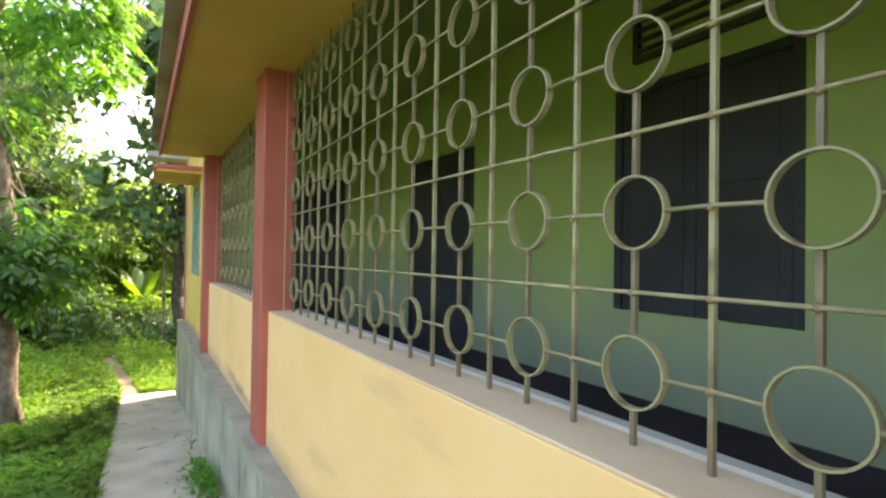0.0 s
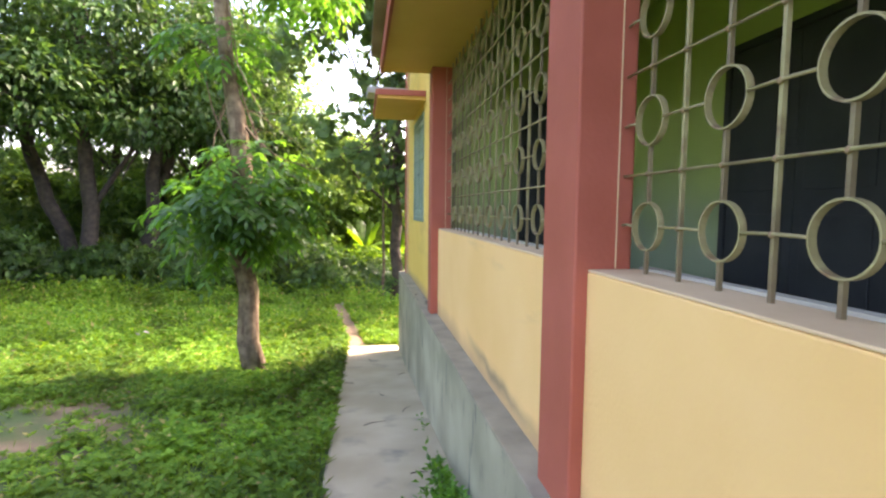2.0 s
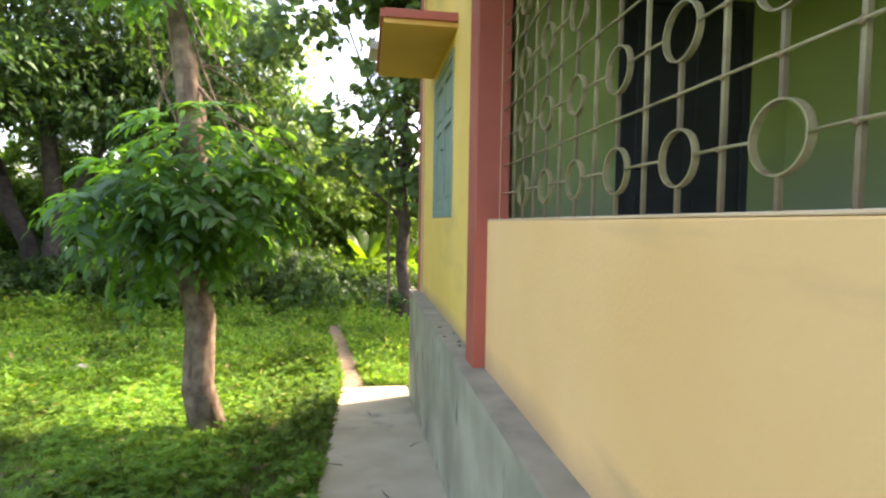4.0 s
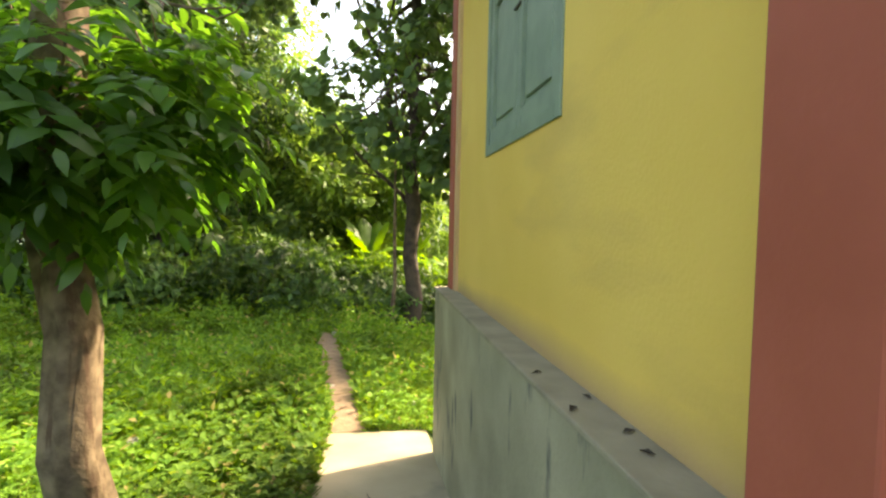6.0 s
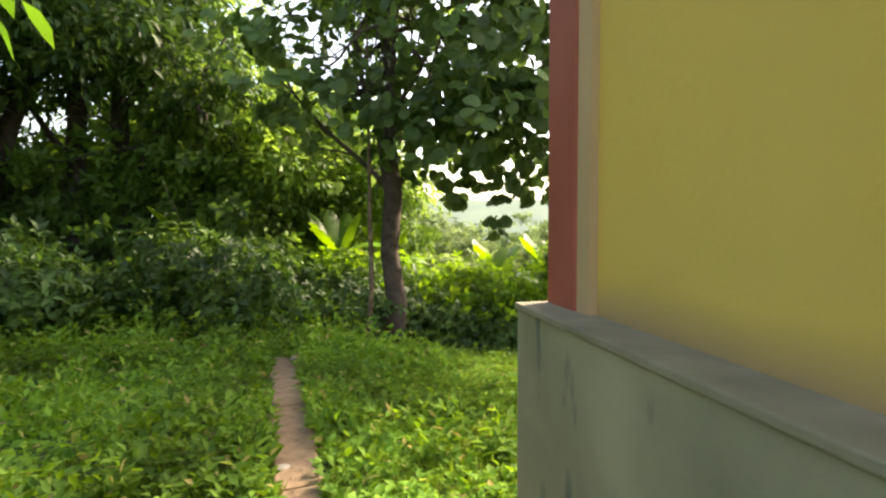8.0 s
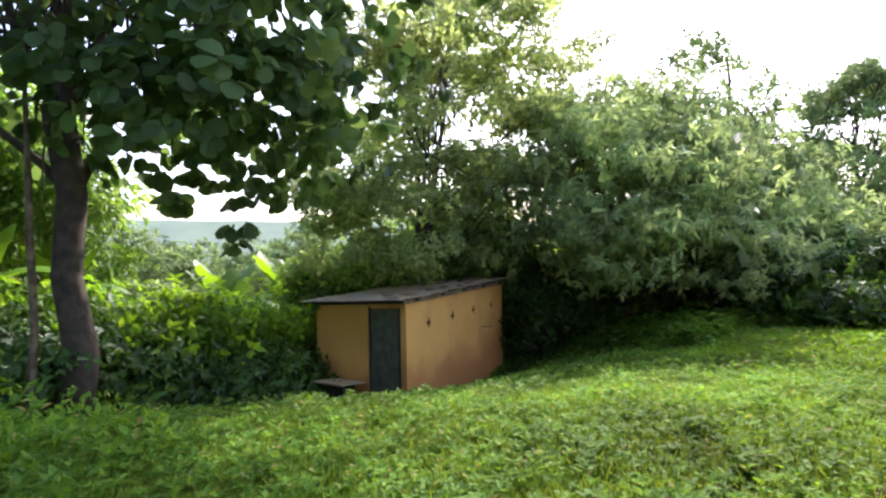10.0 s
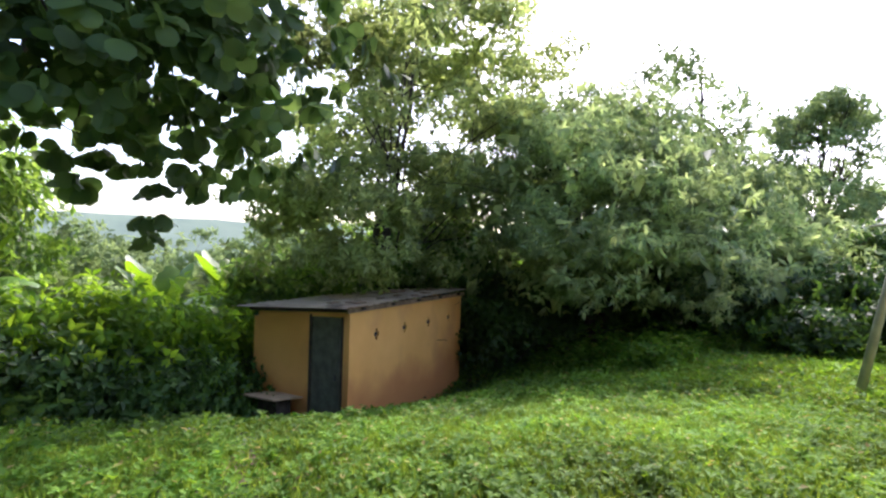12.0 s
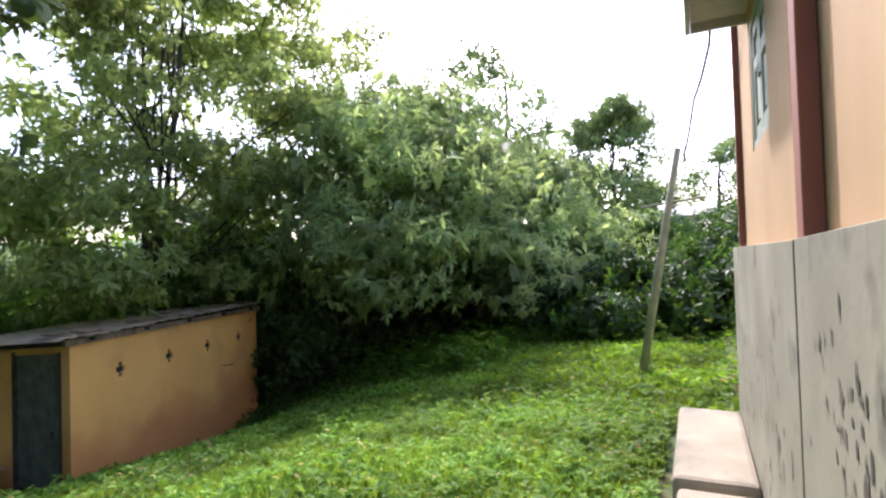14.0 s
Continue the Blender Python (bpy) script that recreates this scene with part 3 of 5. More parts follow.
for k in range(3):
    part("slat", boxes((0.005, 0.04, 0.04, 0.86, 0.07 + k * 0.07, 0.09 + k * 0.07)), M_BARKD, vent)

# room wall beyond the verandah, with its window opening
WA, WB, WZ0, WZ1 = 8.70, 9.94, 1.19, 2.62
setting("wall_side", boxes((0.80, 0.98, 7.60, WA, 0.25, 4.2), (0.80, 0.98, WB, 10.93, 0.25, 4.2), (0.80, 0.98, WA, WB, 0.25, WZ0), (0.80, 0.98, WA, WB, WZ1, 4.2)), M_YELLOW, "yellow plaster wall of the end room")
shutter_window(Matrix.Translation((0.84, WA, WZ0)) @ Matrix.Rotation(radians(90), 4, "Z"), WB - WA, WZ1 - WZ0, M_SHUT, "closed green wooden shutters in a yellow wall")
aw = thing("window_awning", "thin concrete awning with a red edge over the shutters", "awning", (0.8, 0, 0))
part("slab", boxes((-0.60, -0.002, WA - 0.15, WB + 0.15, 2.72, 2.80), bev=0.005), M_SOFFIT, aw)
part("edge", boxes((-0.625, -0.602, WA - 0.16, WB + 0.16, 2.76, 2.83), (-0.60, -0.002, WA - 0.175, WA - 0.152, 2.76, 2.83), bev=0.004), M_RED, aw, "brick red edge")

# verandah roof
setting("soffit", boxes((0.23, 0.96, YS, 7.68, 2.82, 2.86)), M_SOFFIT, "ochre painted soffit of the verandah eave")
setting("fascia", boxes((0.20, 0.228, YS, 7.70, 2.80, 2.97), (0.23, 0.96, 7.682, 7.70, 2.83, 2.97), bev=0.004), M_RED, "dull red fascia board")
setting("roof", boxes((0.10, 0.955, YS, 7.74, 2.975, 3.0)), M_ROOF, "grey sheet roof over the verandah")
setting("wall_upper", boxes((0.97, 1.0, YS, 7.59, 2.83, 4.19)), M_GREEN, "wall band over the grilles")

# ---- back of the building ----
BK = Matrix.Translation((0.66, YE, 0)) @ Matrix.Rotation(radians(BACK_ANGLE), 4, "Z")
BL = 7.7
PT0 = 0.17


def back(name, bm, material, label="", **k):
    return setting(name, bm, material, label, m=BK, **k)


bm = boxes((0.0, 4.440, -3.0, -0.006, -2.6, 0.245), (4.446, BL, -3.0, -0.002, -2.6, PT0), bev=0.003)
for v in bm.verts:
    if v.co.z > 0.2 and v.co.x < 4.443:
        v.co.z -= 0.072 * min(1.0, v.co.x / 4.44)
back("plinth_back", bm, M_PLINTHB, "pale cement plinth with flaked dark patches")
W1 = (2.42, 3.35, 0.86, 2.20)
W2 = (5.75, 6.65, 0.86, 1.80)
rows = []
xs = [0.10, W1[0], W1[1], W2[0], W2[1], BL - 0.05]
for i in range(5):
    if i in (1, 3):
        w = W1 if i == 1 else W2
        rows += [(xs[i], xs[i + 1], -0.30, -0.10, PT0 + 0.002, w[2]), (xs[i], xs[i + 1], -0.30, -0.10, w[3], 4.2)]
    else:
        rows.append((xs[i], xs[i + 1], -0.30, -0.10, PT0 + 0.002, 4.2))
back("wall_back", boxes(*rows), M_PEACH, "peach plaster back wall with water streaks")
back("wall_void", boxes((0.4, BL - 0.2, -3.0, -1.2, 0.26, 3.3)), M_VOID)
back("pilaster", boxes((1.10, 1.27, -0.098, -0.03, PT0 + 0.002, 3.3), bev=0.006), M_REDB, "brown red pilaster")
back("pilaster", boxes((4.40, 4.53, -0.098, -0.03, PT0 + 0.002, 3.3), bev=0.006), M_REDB, "brown red pilaster")
back("pilaster", boxes((BL - 0.12, BL - 0.04, -0.098, -0.05, PT0 + 0.002, 3.3), bev=0.006), M_REDB, "brown red corner pilaster")
for w in (W1, W2):
    shutter_window(BK @ Matrix.Translation((w[0], -0.155, w[2])), w[1] - w[0], w[3] - w[2], M_SHUTB, "pale green closed shutters in the peach wall", "back windows")
    if w is W1:
        continue
    a = thing("window_awning", "grey cement awning over the back window", "awning", m=BK @ Matrix.Translation((w[0], -0.098, w[3] + 0.12)))
    part("slab", boxes((-0.08, w[1] - w[0] + 0.08, 0, 0.38, 0, 0.07), bev=0.006), M_AWN, a)
    part("lip", boxes((-0.12, w[1] - w[0] + 0.12, 0.382, 0.42, -0.07, 0.10), (-0.12, -0.082, 0, 0.38, -0.07, 0.10), (w[1] - w[0] + 0.082, w[1] - w[0] + 0.12, 0, 0.38, -0.07, 0.10), bev=0.006), M_AWN, a)
back("roof_back", boxes((-0.55, BL + 0.5, -0.095, 0.42, 3.32, 3.42)), M_AWN, "grey cement roof eave")
back("wall_end", boxes((BL - 0.25, BL - 0.05, -18, -0.31, -2.5, 4.19)), M_PEACH)
setting("roof_main", boxes((0.35, 9.0, YS, 11.1, 4.2, 4.3)), M_ROOF, "sheet roof")


def block(x0, x1, y1, z0, z1):
    bm = boxes((x0, x1, 0.0, y1, z0 - 0.5, z1), bev=0.04)
    for v in bm.verts:
        v.co += Vector((0.012, 0.012, 0.006)) * noise.noise(v.co * 3)
    return tagged(part("block", bm, M_BLOCK, None, "pale concrete step slab beside the plinth", m=BK), category="slab", kind="structure")


block(-0.05, 5.75, 0.47, -1.9, -1.29)
block(5.83, 7.5, 0.50, -1.9, -1.27)

M_FLAKE = mat("bare_dark_cement", (0.075, 0.065, 0.05), (0.14, 0.125, 0.10), 9, 0.95, 0.4, 90)


def flakes():
    """Upright chips where the skim coat has come off the plinth."""
    r = rng(640)
    bm = bmesh.new()
    at = []
    for _ in range(48):
        t = r.random()
        at.append((3.98 - 0.8 * t + r.normal() * 0.14, -0.20 - 0.30 * t + r.normal() * 0.10, 1.0 + 0.6 * t))
    for _ in range(80):
        at.append((r.uniform(4.6, 7.45), 0.12 - 1.35 * r.random() ** 0.6, 1.7))
    for _ in range(80):
        at.append((r.uniform(0.3, 4.3), 0.12 - 1.35 * r.random() ** 0.7, 1.0))
    for cx, cz in ((2.6, -0.35), (1.9, -0.25), (2.2, -0.5), (3.1, -0.3), (1.4, -0.6), (3.4, -0.75)):
        for _ in range(16):
            at.append((cx + r.normal() * 0.16, cz + r.normal() * 0.12, 0.95))
    for x, z, q in at:
        h, w = q * r.uniform(0.010, 0.042), q * r.uniform(0.004, 0.011)
        y = -0.004 if x < 4.446 else 0.0
        n = 9
        ring = [bm.verts.new((x + w * math.cos(2 * math.pi * i / n) * r.uniform(0.5, 1.2), y, z + h * math.sin(2 * math.pi * i / n) * r.uniform(0.6, 1.2))) for i in range(n)]
        bm.faces.new(ring)
    tagged(part("flakes", bm, M_FLAKE, None, "dark bare chips where the plinth skim has flaked away", kind="stuff", m=BK), category="wall stains")


flakes()


# narrow slab path over the lawn
def slab_path():
    r = rng(5)
    y, base = 11.86, bmesh.new()
    y0, z0 = y, float(gz(-0.08, y))
    box(base, -0.12, -0.04, 11.9, 12.3, z0 - 0.3, z0 - 0.1)
    p = setting("path", base, M_SLAB, "narrow line of brown concrete slabs over the grass")
    while y < 17.2:
        L = 0.55 + 0.1 * r.random()
        t = (y - 12) / 5.2
        cx = -0.08 - 0.62 * t
        z = float(gz(cx, y + L / 2)) + 0.03
        bm = bmesh.new()
        box(bm, -0.16 - 0.02 * r.random(), 0.16 + 0.02 * r.random(), 0, L - 0.012, -0.12, 0.02 * r.random(), 0.012)
        for v in bm.verts:
            v.co += Vector((0.02, 0.01, 0.004)) * noise.noise(v.co * 4 + Vector((y, 0, 0)))
        part("slab", bm, M_SLAB, p, m=Matrix.Translation((cx, y, z)) @ Matrix.Rotation(0.12 + 0.03 * r.normal(), 4, "Z"))
        y += L
    return p


slab_path()

# ---- outhouse ----
OB, OC = Vector((6.92, 19.98)), Vector((11.9, 21.75))
oa = math.atan2(OC.y - OB.y, OC.x - OB.x)
OM = Matrix.Translation((OB.x, OB.y, 0)) @ Matrix.Rotation(oa, 4, "Z")
OL, OD = (OC - OB).length, 2.35
OZ0, OZ1, OF = -3.9, -0.92, -3.3


PITCH = 0.05


def outhouse():
    g = thing("outhouse", "small tan plastered outhouse with low sheet roof and dark door", "outhouse", m=OM)
    t = 0.12
    bm = bmesh.new()
    vz = OZ1 - 0.56
    vx = [0.95 + k * (OL - 1.75) / 3 for k in range(4)]
    cuts = sorted([x for v in vx for x in (v - 0.09, v + 0.09)])
    box(bm, 0, OL, 0, t, OZ0, vz - 0.12)
    box(bm, 0, OL, 0, t, vz + 0.12, OZ1)
    e = [0] + cuts + [OL]
    for i in range(0, len(e), 2):
        box(bm, e[i], e[i + 1], 0, t, vz - 0.12, vz + 0.12)
    for v in vx:
        for sx in (-1, 1):
            for sz in (-1, 1):
                x0, x1 = sorted((v + sx * 0.035, v + sx * 0.09))
                z0, z1 = sorted((vz + sz * 0.045, vz + sz * 0.12))
                box(bm, x0, x1, 0.0, t, z0, z1)
    box(bm, 0, t, t, 0.14, OZ0, OZ1)
    box(bm, 0, t, 0.98, OD, OZ0, OZ1 - 0.05)
    box(bm, 0, t, 0.14, 0.98, OZ1 - 0.12, OZ1)
    box(bm, OL - t, OL, t, OD, OZ0, OZ1)
    box(bm, 0, OL, OD, OD + t, OZ0, OZ1 - 0.15)
    for v in bm.verts:
        if v.co.z > OZ1 - 0.2:
            v.co.z -= PITCH * v.co.y
    part("wall", bm, M_OUT, g)
    # dark panels set behind the cross openings as their inner shade
    for v in vx:
        part("vent_shade", boxes((v - 0.089, v + 0.089, 0.035, 0.05, vz - 0.119, vz + 0.119)), M_VOID, g, "dark panel standing in for shade inside the air hole")
    part("floor_slab", boxes((t, OL - t, t, OD, OZ0, OZ0 + 0.15)), M_STONE, g)
    d = part("door", boxes((0.02, 0.055, 0.20, 0.92, OF + 0.28, OZ1 - 0.16), (0.008, 0.021, 0.26, 0.86, OF + 0.5, OF + 1.0), (0.008, 0.021, 0.26, 0.86, OF + 1.1, OZ1 - 0.3), bev=0.003), M_PLANK, g, "dark grey green plank door")
    part("door_handle", boxes((-0.03, 0.006, 0.30, 0.32, OF + 1.0, OF + 1.12), bev=0.003), M_WIRE, d)
    part("door_frame", boxes((-0.01, 0.10, 0.141, 0.197, OZ0, OZ1 - 0.12), (-0.01, 0.10, 0.923, 0.978, OZ0, OZ1 - 0.12), bev=0.004), M_BARK, g)
    bm = bmesh.new()
    nx, ny = 90, 2
    grid = [[bm.verts.new((-0.48 + (OL + 0.76) * i / nx, -0.16 + (OD + 0.5) * j / ny, OZ1 + 0.085 + 0.06 * (i / nx) - PITCH * ((OD + 0.5) * j / ny - 0.16) + 0.012 * math.cos(i * math.pi / 2) + 0.02 * noise.noise(Vector((i * 0.1, j, 0))))) for j in range(ny + 1)] for i in range(nx + 1)]
    for i in range(nx):
        for j in range(ny):
            bm.faces.new((grid[i][j], grid[i + 1][j], grid[i + 1][j + 1], grid[i][j + 1]))
    bmesh.ops.solidify(bm, geom=bm.faces[:], thickness=0.03)
    part("roof_sheet", bm, M_DUST, g, "dusty corrugated sheet", smooth=False)
    r = rng(66)
    for _ in range(16):
        u, q = r.uniform(-0.2, OL + 0.1), r.uniform(0.08, 0.22)
        v = r.uniform(0.0, 1.6)
        part("debris", boxes((u, u + q * 2, v, v + q, OZ1 + 0.10 + 0.06 * u / OL - PITCH * v, OZ1 + 0.125 + 0.06 * u / OL - PITCH * v), bev=0.008), M_SLAB, g, "dry leaves and grit")
    part("beam", boxes((-0.12, OL + 0.12, -0.05, -0.002, OZ1 - 0.03, OZ1 + 0.065), bev=0.005), M_SLAB, g)
    tilt = Matrix.Rotation(-math.atan(PITCH), 4, "X")
    part("beam", boxes((-0.07, -0.002, 0.0, OD + 0.2, OZ1 - 0.02, OZ1 + 0.05), bev=0.005), M_BARKD, g, m=Matrix.Translation((0, 0, OZ1)) @ tilt @ Matrix.Translation((0, 0, -OZ1)))
    for k in range(5):
        part("rafter", boxes((0.3 + k * 1.15, 0.36 + k * 1.15, -0.12, OD + 0.2, OZ1 + 0.005, OZ1 + 0.06)), M_BARKD, g, m=Matrix.Translation((0, 0, OZ1)) @ tilt @ Matrix.Translation((0, 0, -OZ1)))
    return g


outhouse()
bd = thing("board", "weathered tan plank lying on a stone by the outhouse door", "board", m=OM @ Matrix.Translation((-0.48, 1.45, -2.66)))
part("plank", boxes((-0.42, 0.42, -0.42, 0.42, 0, 0.03), bev=0.006), M_TAN, bd, m=Matrix.Rotation(radians(9), 4, "Y"))
part("support", boxes((-0.16, 0.25, -0.26, 0.24, -0.7, -0.035), bev=0.02), M_BARKD, bd)

# ---- leaning pole with its cable ----
PB, PT = Vector((11.4, 12.8, -1.9)), Vector((11.4, 12.15, 1.70))
pl = thing("utility_pole", "weathered leaning wooden pole", "pole", (0, 0, 0))
part("post", tube(bmesh.new(), [PB, PB.lerp(PT, 0.5), PT], [0.068, 0.058, 0.05], 12), M_POLE, pl, smooth=True)
part("crossarm", tube(bmesh.new(), [PT + Vector((0, 0.55, -0.85)), PT + Vector((0, -0.35, -0.75))], 0.02, 8), M_POLE, pl, smooth=True)
part("insulator", tube(bmesh.new(), [PT + Vector((-0.02, -0.09, -0.22)), PT + Vector((-0.02, -0.09, -0.08))], [0.03, 0.022], 10), M_WHITE, pl, smooth=True)
cend = [PT + Vector((-0.02, -0.09, -0.1)), Vector((10.0, 11.85, 2.02)), Vector((8.77, 11.64, 2.24)), Vector((7.55, 11.56, 2.75))]
cp = [a.lerp(b, t) - Vector((0, 0, 0.05 * math.sin(math.pi * t))) for a, b in zip(cend, cend[1:]) for t in (0, 0.25, 0.5, 0.75)] + [cend[-1]]
tagged(part("cable", tube(bmesh.new(), [tuple(p) for p in cp], 0.016, 6), M_WIRE, None, "thin black service cable from the pole to the eave"), category="cable")


# ---- trees ----
def pinnate(name, seed, blobs, sprays, size, width, material, parent):
    """Drooping compound leaves: pairs of leaflets along a midrib."""
    r = rng(seed)
    c, d = cloud(r, blobs, sprays, 0.5)
    m = 9
    ax = d * np.array([1, 1, 0.4]) + r.normal(size=(sprays, 3)) * np.array([0.5, 0.5, 0.2])
    ax /= np.linalg.norm(ax, axis=1, keepdims=True)
    L = r.uniform(0.32, 0.55, sprays)
    t = (np.arange(m) // 2 + 1) / (m // 2 + 1.0)
    P = c[:, None, :] + ax[:, None, :] * (t[None, :, None] * L[:, None, None]) - np.array([0, 0, 1.0]) * (t[None, :, None] ** 2 * L[:, None, None] * 0.55)
    side = np.cross(ax, np.array([0, 0, 1.0]))
    side /= np.linalg.norm(side, axis=1, keepdims=True) + 1e-9
    sg = np.where(np.arange(m) % 2 == 0, 1.0, -1.0)
    sg[-1] = 0.0
    A = side[:, None, :] * sg[None, :, None] + ax[:, None, :] * 0.75 - np.array([0, 0, 1.0]) * (0.25 + 0.9 * t[None, :, None] * 0.6) + r.normal(size=(sprays, m, 3)) * 0.14
    N = np.array([0, 0, 1.0]) + d[:, None, :] * 0.5 + r.normal(size=(sprays, m, 3)) * 0.2
    S = size * (0.75 + 0.5 * np.sin(np.pi * t))[None, :] * r.uniform(0.8, 1.15, (sprays, 1)) * np.ones((1, m))
    me = leaf_mesh(name, P.reshape(-1, 3), N.reshape(-1, 3), A.reshape(-1, 3), S.reshape(-1), width, material, four=True, droop=0.15)
    ob = new(name, me)
    ob.parent = parent
    return ob


def limb_path(r, p, d, length, n, bend=0.25, rise=0.1):
    pts, p, d = [Vector(p)], Vector(p), Vector(d).normalized()
    for _ in range(n):
        d = (d + Vector(r.normal(size=3)) * bend + Vector((0, 0, rise))).normalized()
        p = p + d * (length / n)
        pts.append(p.copy())
    return pts


def tree(name, label, seed, base, height, rad, bark, leaf, blobs, count, size, width, clumps, clump_r, lean=(0, 0), limbs=6, limb_from=0.45, hang=0.4, four=False, shell=0.4, segs=12, stems=1, wob=0.35, category="tree", crown_label="", core=0, spread=0.12, limb_r=0.5, flare=0.35, sprays=None, blunt=False, whorl=0, bow=1.2, stout=0.75):
    r = rng(seed)
    x, y = base
    z0 = float(gz(x, y)) - 0.15
    g = thing(name, label, category, (x, y, z0))
    bm = bmesh.new()
    for s in range(stems):
        ox, oy = (0, 0) if s == 0 else r.normal(size=2) * rad * 2.2
        ln = Vector((lean[0] + (0 if s == 0 else r.normal() * spread * height), lean[1] + (0 if s == 0 else r.normal() * spread * 0.5 * height), 0))
        n = 12
        pts = [Vector((ox, oy, 0)) + ln * (i / n) ** bow + Vector((0, 0, height * i / n)) + Vector(r.normal(size=3)) * rad * 0.35 * (i > 0) for i in range(n + 1)]
        rr = [rad * (1 + flare - flare * min(1, i / 1.5)) * (1 - stout * (i / n) ** 1.3) for i in range(n + 1)]
        tube(bm, pts, rr, segs, wob)
        for k in range(limbs // stems):
            f = limb_from + (0.95 - limb_from) * (k + r.random()) / max(1, limbs // stems)
            i = min(n - 1, int(f * n))
            a = r.uniform(0, 2 * math.pi)
            p = pts[i]
            tgt = None
            if blobs:
                b = blobs[r.integers(len(blobs))]
                tgt = Vector(b[:3]) + Vector(r.normal(size=3)) * 0.4 * min(b[3:])
                L = (tgt - p).length
                path = limb_path(r, p, tgt - p, L, 6, 0.16, 0.02)
            else:
                L = height * 0.3
                path = limb_path(r, p, (math.cos(a), math.sin(a), 0.6), L, 6)
            tube(bm, path, [rr[i] * limb_r * (1 - 0.13 * q) for q in range(7)], 7, 0.2)
            for _ in range(3):
                q = path[r.integers(2, 6)]
                sub = limb_path(r, q, Vector(r.normal(size=3)) + (path[-1] - path[0]).normalized(), L * 0.45, 4, 0.3, 0.0)
                tube(bm, sub, [rr[i] * limb_r * 0.4 * (1 - 0.2 * w) for w in range(5)], 5)
    part("trunk", bm, bark, g, smooth=True)
    if sprays:
        pinnate("crown", seed + 1, blobs, sprays, size, width, leaf, g)
        return g
    foliage("crown", seed + 1, blobs, count, size, width, leaf, clumps, clump_r, hang, four, shell, g, crown_label, blunt, whorl)
    if core:
        foliage("inner_crown", seed + 2, [(b[0], b[1], b[2], b[3] * 0.8, b[4] * 0.8, b[5] * 0.8) for b in blobs], core, 0.55, 0.6, leaf, 0, 0, 0.4, False, 0.0, g)
    return g


# young tree with a skirt of fresh leaves by the walkway
tree("tree", "young tree with pale split trunk and fresh drooping leaves", 11, (-1.60, 10.36), 8.5, 0.15, M_BARK2, L_NEAR,
     [(-0.05, -0.1, 2.8, 0.75, 0.75, 0.5), (0.0, 0.0, 3.4, 0.6, 0.6, 0.35), (0.25, -0.3, 2.65, 0.5, 0.5, 0.32), (-0.6, -0.3, 2.75, 0.6, 0.65, 0.4), (0.45, 0.1, 2.95, 0.5, 0.5, 0.35), (-0.5, -0.1, 2.3, 0.5, 0.5, 0.3), (-0.5, 0.1, 5.2, 0.6, 0.6, 0.3), (0.0, 0.2, 7.4, 1.4, 1.4, 0.8), (0.6, 0.3, 6.4, 0.8, 0.8, 0.4)],
     0, 0.185, 0.37, 0, 0.17, lean=(-0.42, 0.05), limbs=8, limb_from=0.27, segs=18, wob=0.55, limb_r=0.2, flare=0.12, sprays=860, bow=0.55, stout=0.45)
# broad-leaved tree behind the house
teak = tree("tree", "tall tree with large dark leaves hanging low", 21, (1.2, 20.3), 13, 0.20, M_BARK, L_TEAK,
     [(b[0], b[1], b[2] + 0.42, b[3], b[4], b[5]) for b in [(1.6, 0, 8.2, 2.6, 3.0, 2.0), (2.3, -0.8, 4.2, 1.4, 1.3, 1.0), (2.6, -0.5, 5.9, 1.7, 1.6, 1.2), (-1.7, -0.3, 4.6, 1.2, 1.2, 0.7), (-1.9, -0.2, 5.8, 1.2, 1.2, 0.7), (-0.5, 0.3, 7.6, 1.3, 1.3, 1.0), (-3.4, 0.8, 8.6, 1.3, 1.3, 1.2),
      # last two blobs: unseen high crown, added to shade the ground
      (0.8, -1.5, 5.7, 1.6, 1.4, 1.3), (1.1, -0.8, 4.0, 1.1, 1.0, 0.7), (-0.4, 0.6, 4.0, 0.9, 0.9, 0.7), (0.5, 1, 5.2, 1.2, 1.0, 0.9), (-1.0, 0, 10.8, 2.6, 3.0, 1.6), (2.3, -2.6, 5.0, 1.3, 1.3, 1.1), (1.7, -1.0, 3.6, 0.9, 0.8, 0.5), (0.4, -1.4, 3.8, 0.8, 0.8, 0.5), (0.9, -1.9, 4.1, 1.0, 0.9, 0.7), (1.6, -2.1, 4.6, 1.2, 1.0, 0.8), (3.4, -1.8, 9.2, 3.0, 2.4, 1.0), (5.4, -1.6, 8.6, 2.2, 2.0, 0.8)]],
     12800, 0.25, 0.80, 620, 0.42, lean=(0.1, 0.0), limbs=30, limb_from=0.25, hang=1.3, four=True, blunt=True, limb_r=0.38, whorl=6, stout=0.6, flare=0.2)
# extra crown out of view, added to block light from lawn and outhouse
foliage("shade_crown", 27, [(0.6, -1.0, 10.8, 2.6, 2.8, 1.1), (3.2, -1.6, 9.6, 3.4, 2.6, 1.0), (5.6, -1.8, 8.9, 2.2, 2.2, 0.7), (1.2, -2.2, 9.8, 3.0, 2.2, 0.9)], 9000, 0.33, 0.8, L_TEAK, 0, 0.4, 1.2, True, 0.1, teak, "", True, 5)
tree("sapling", "thin pale sapling stem beside the big trunk", 23, (0.76, 20.0), 8.0, 0.05, M_BARK2, L_LIGHT, [(0, 0, 7.2, 0.9, 0.9, 0.9)], 900, 0.16, 0.4, 60, 0.2, lean=(0.0, 0.2), limbs=4, limb_from=0.7)


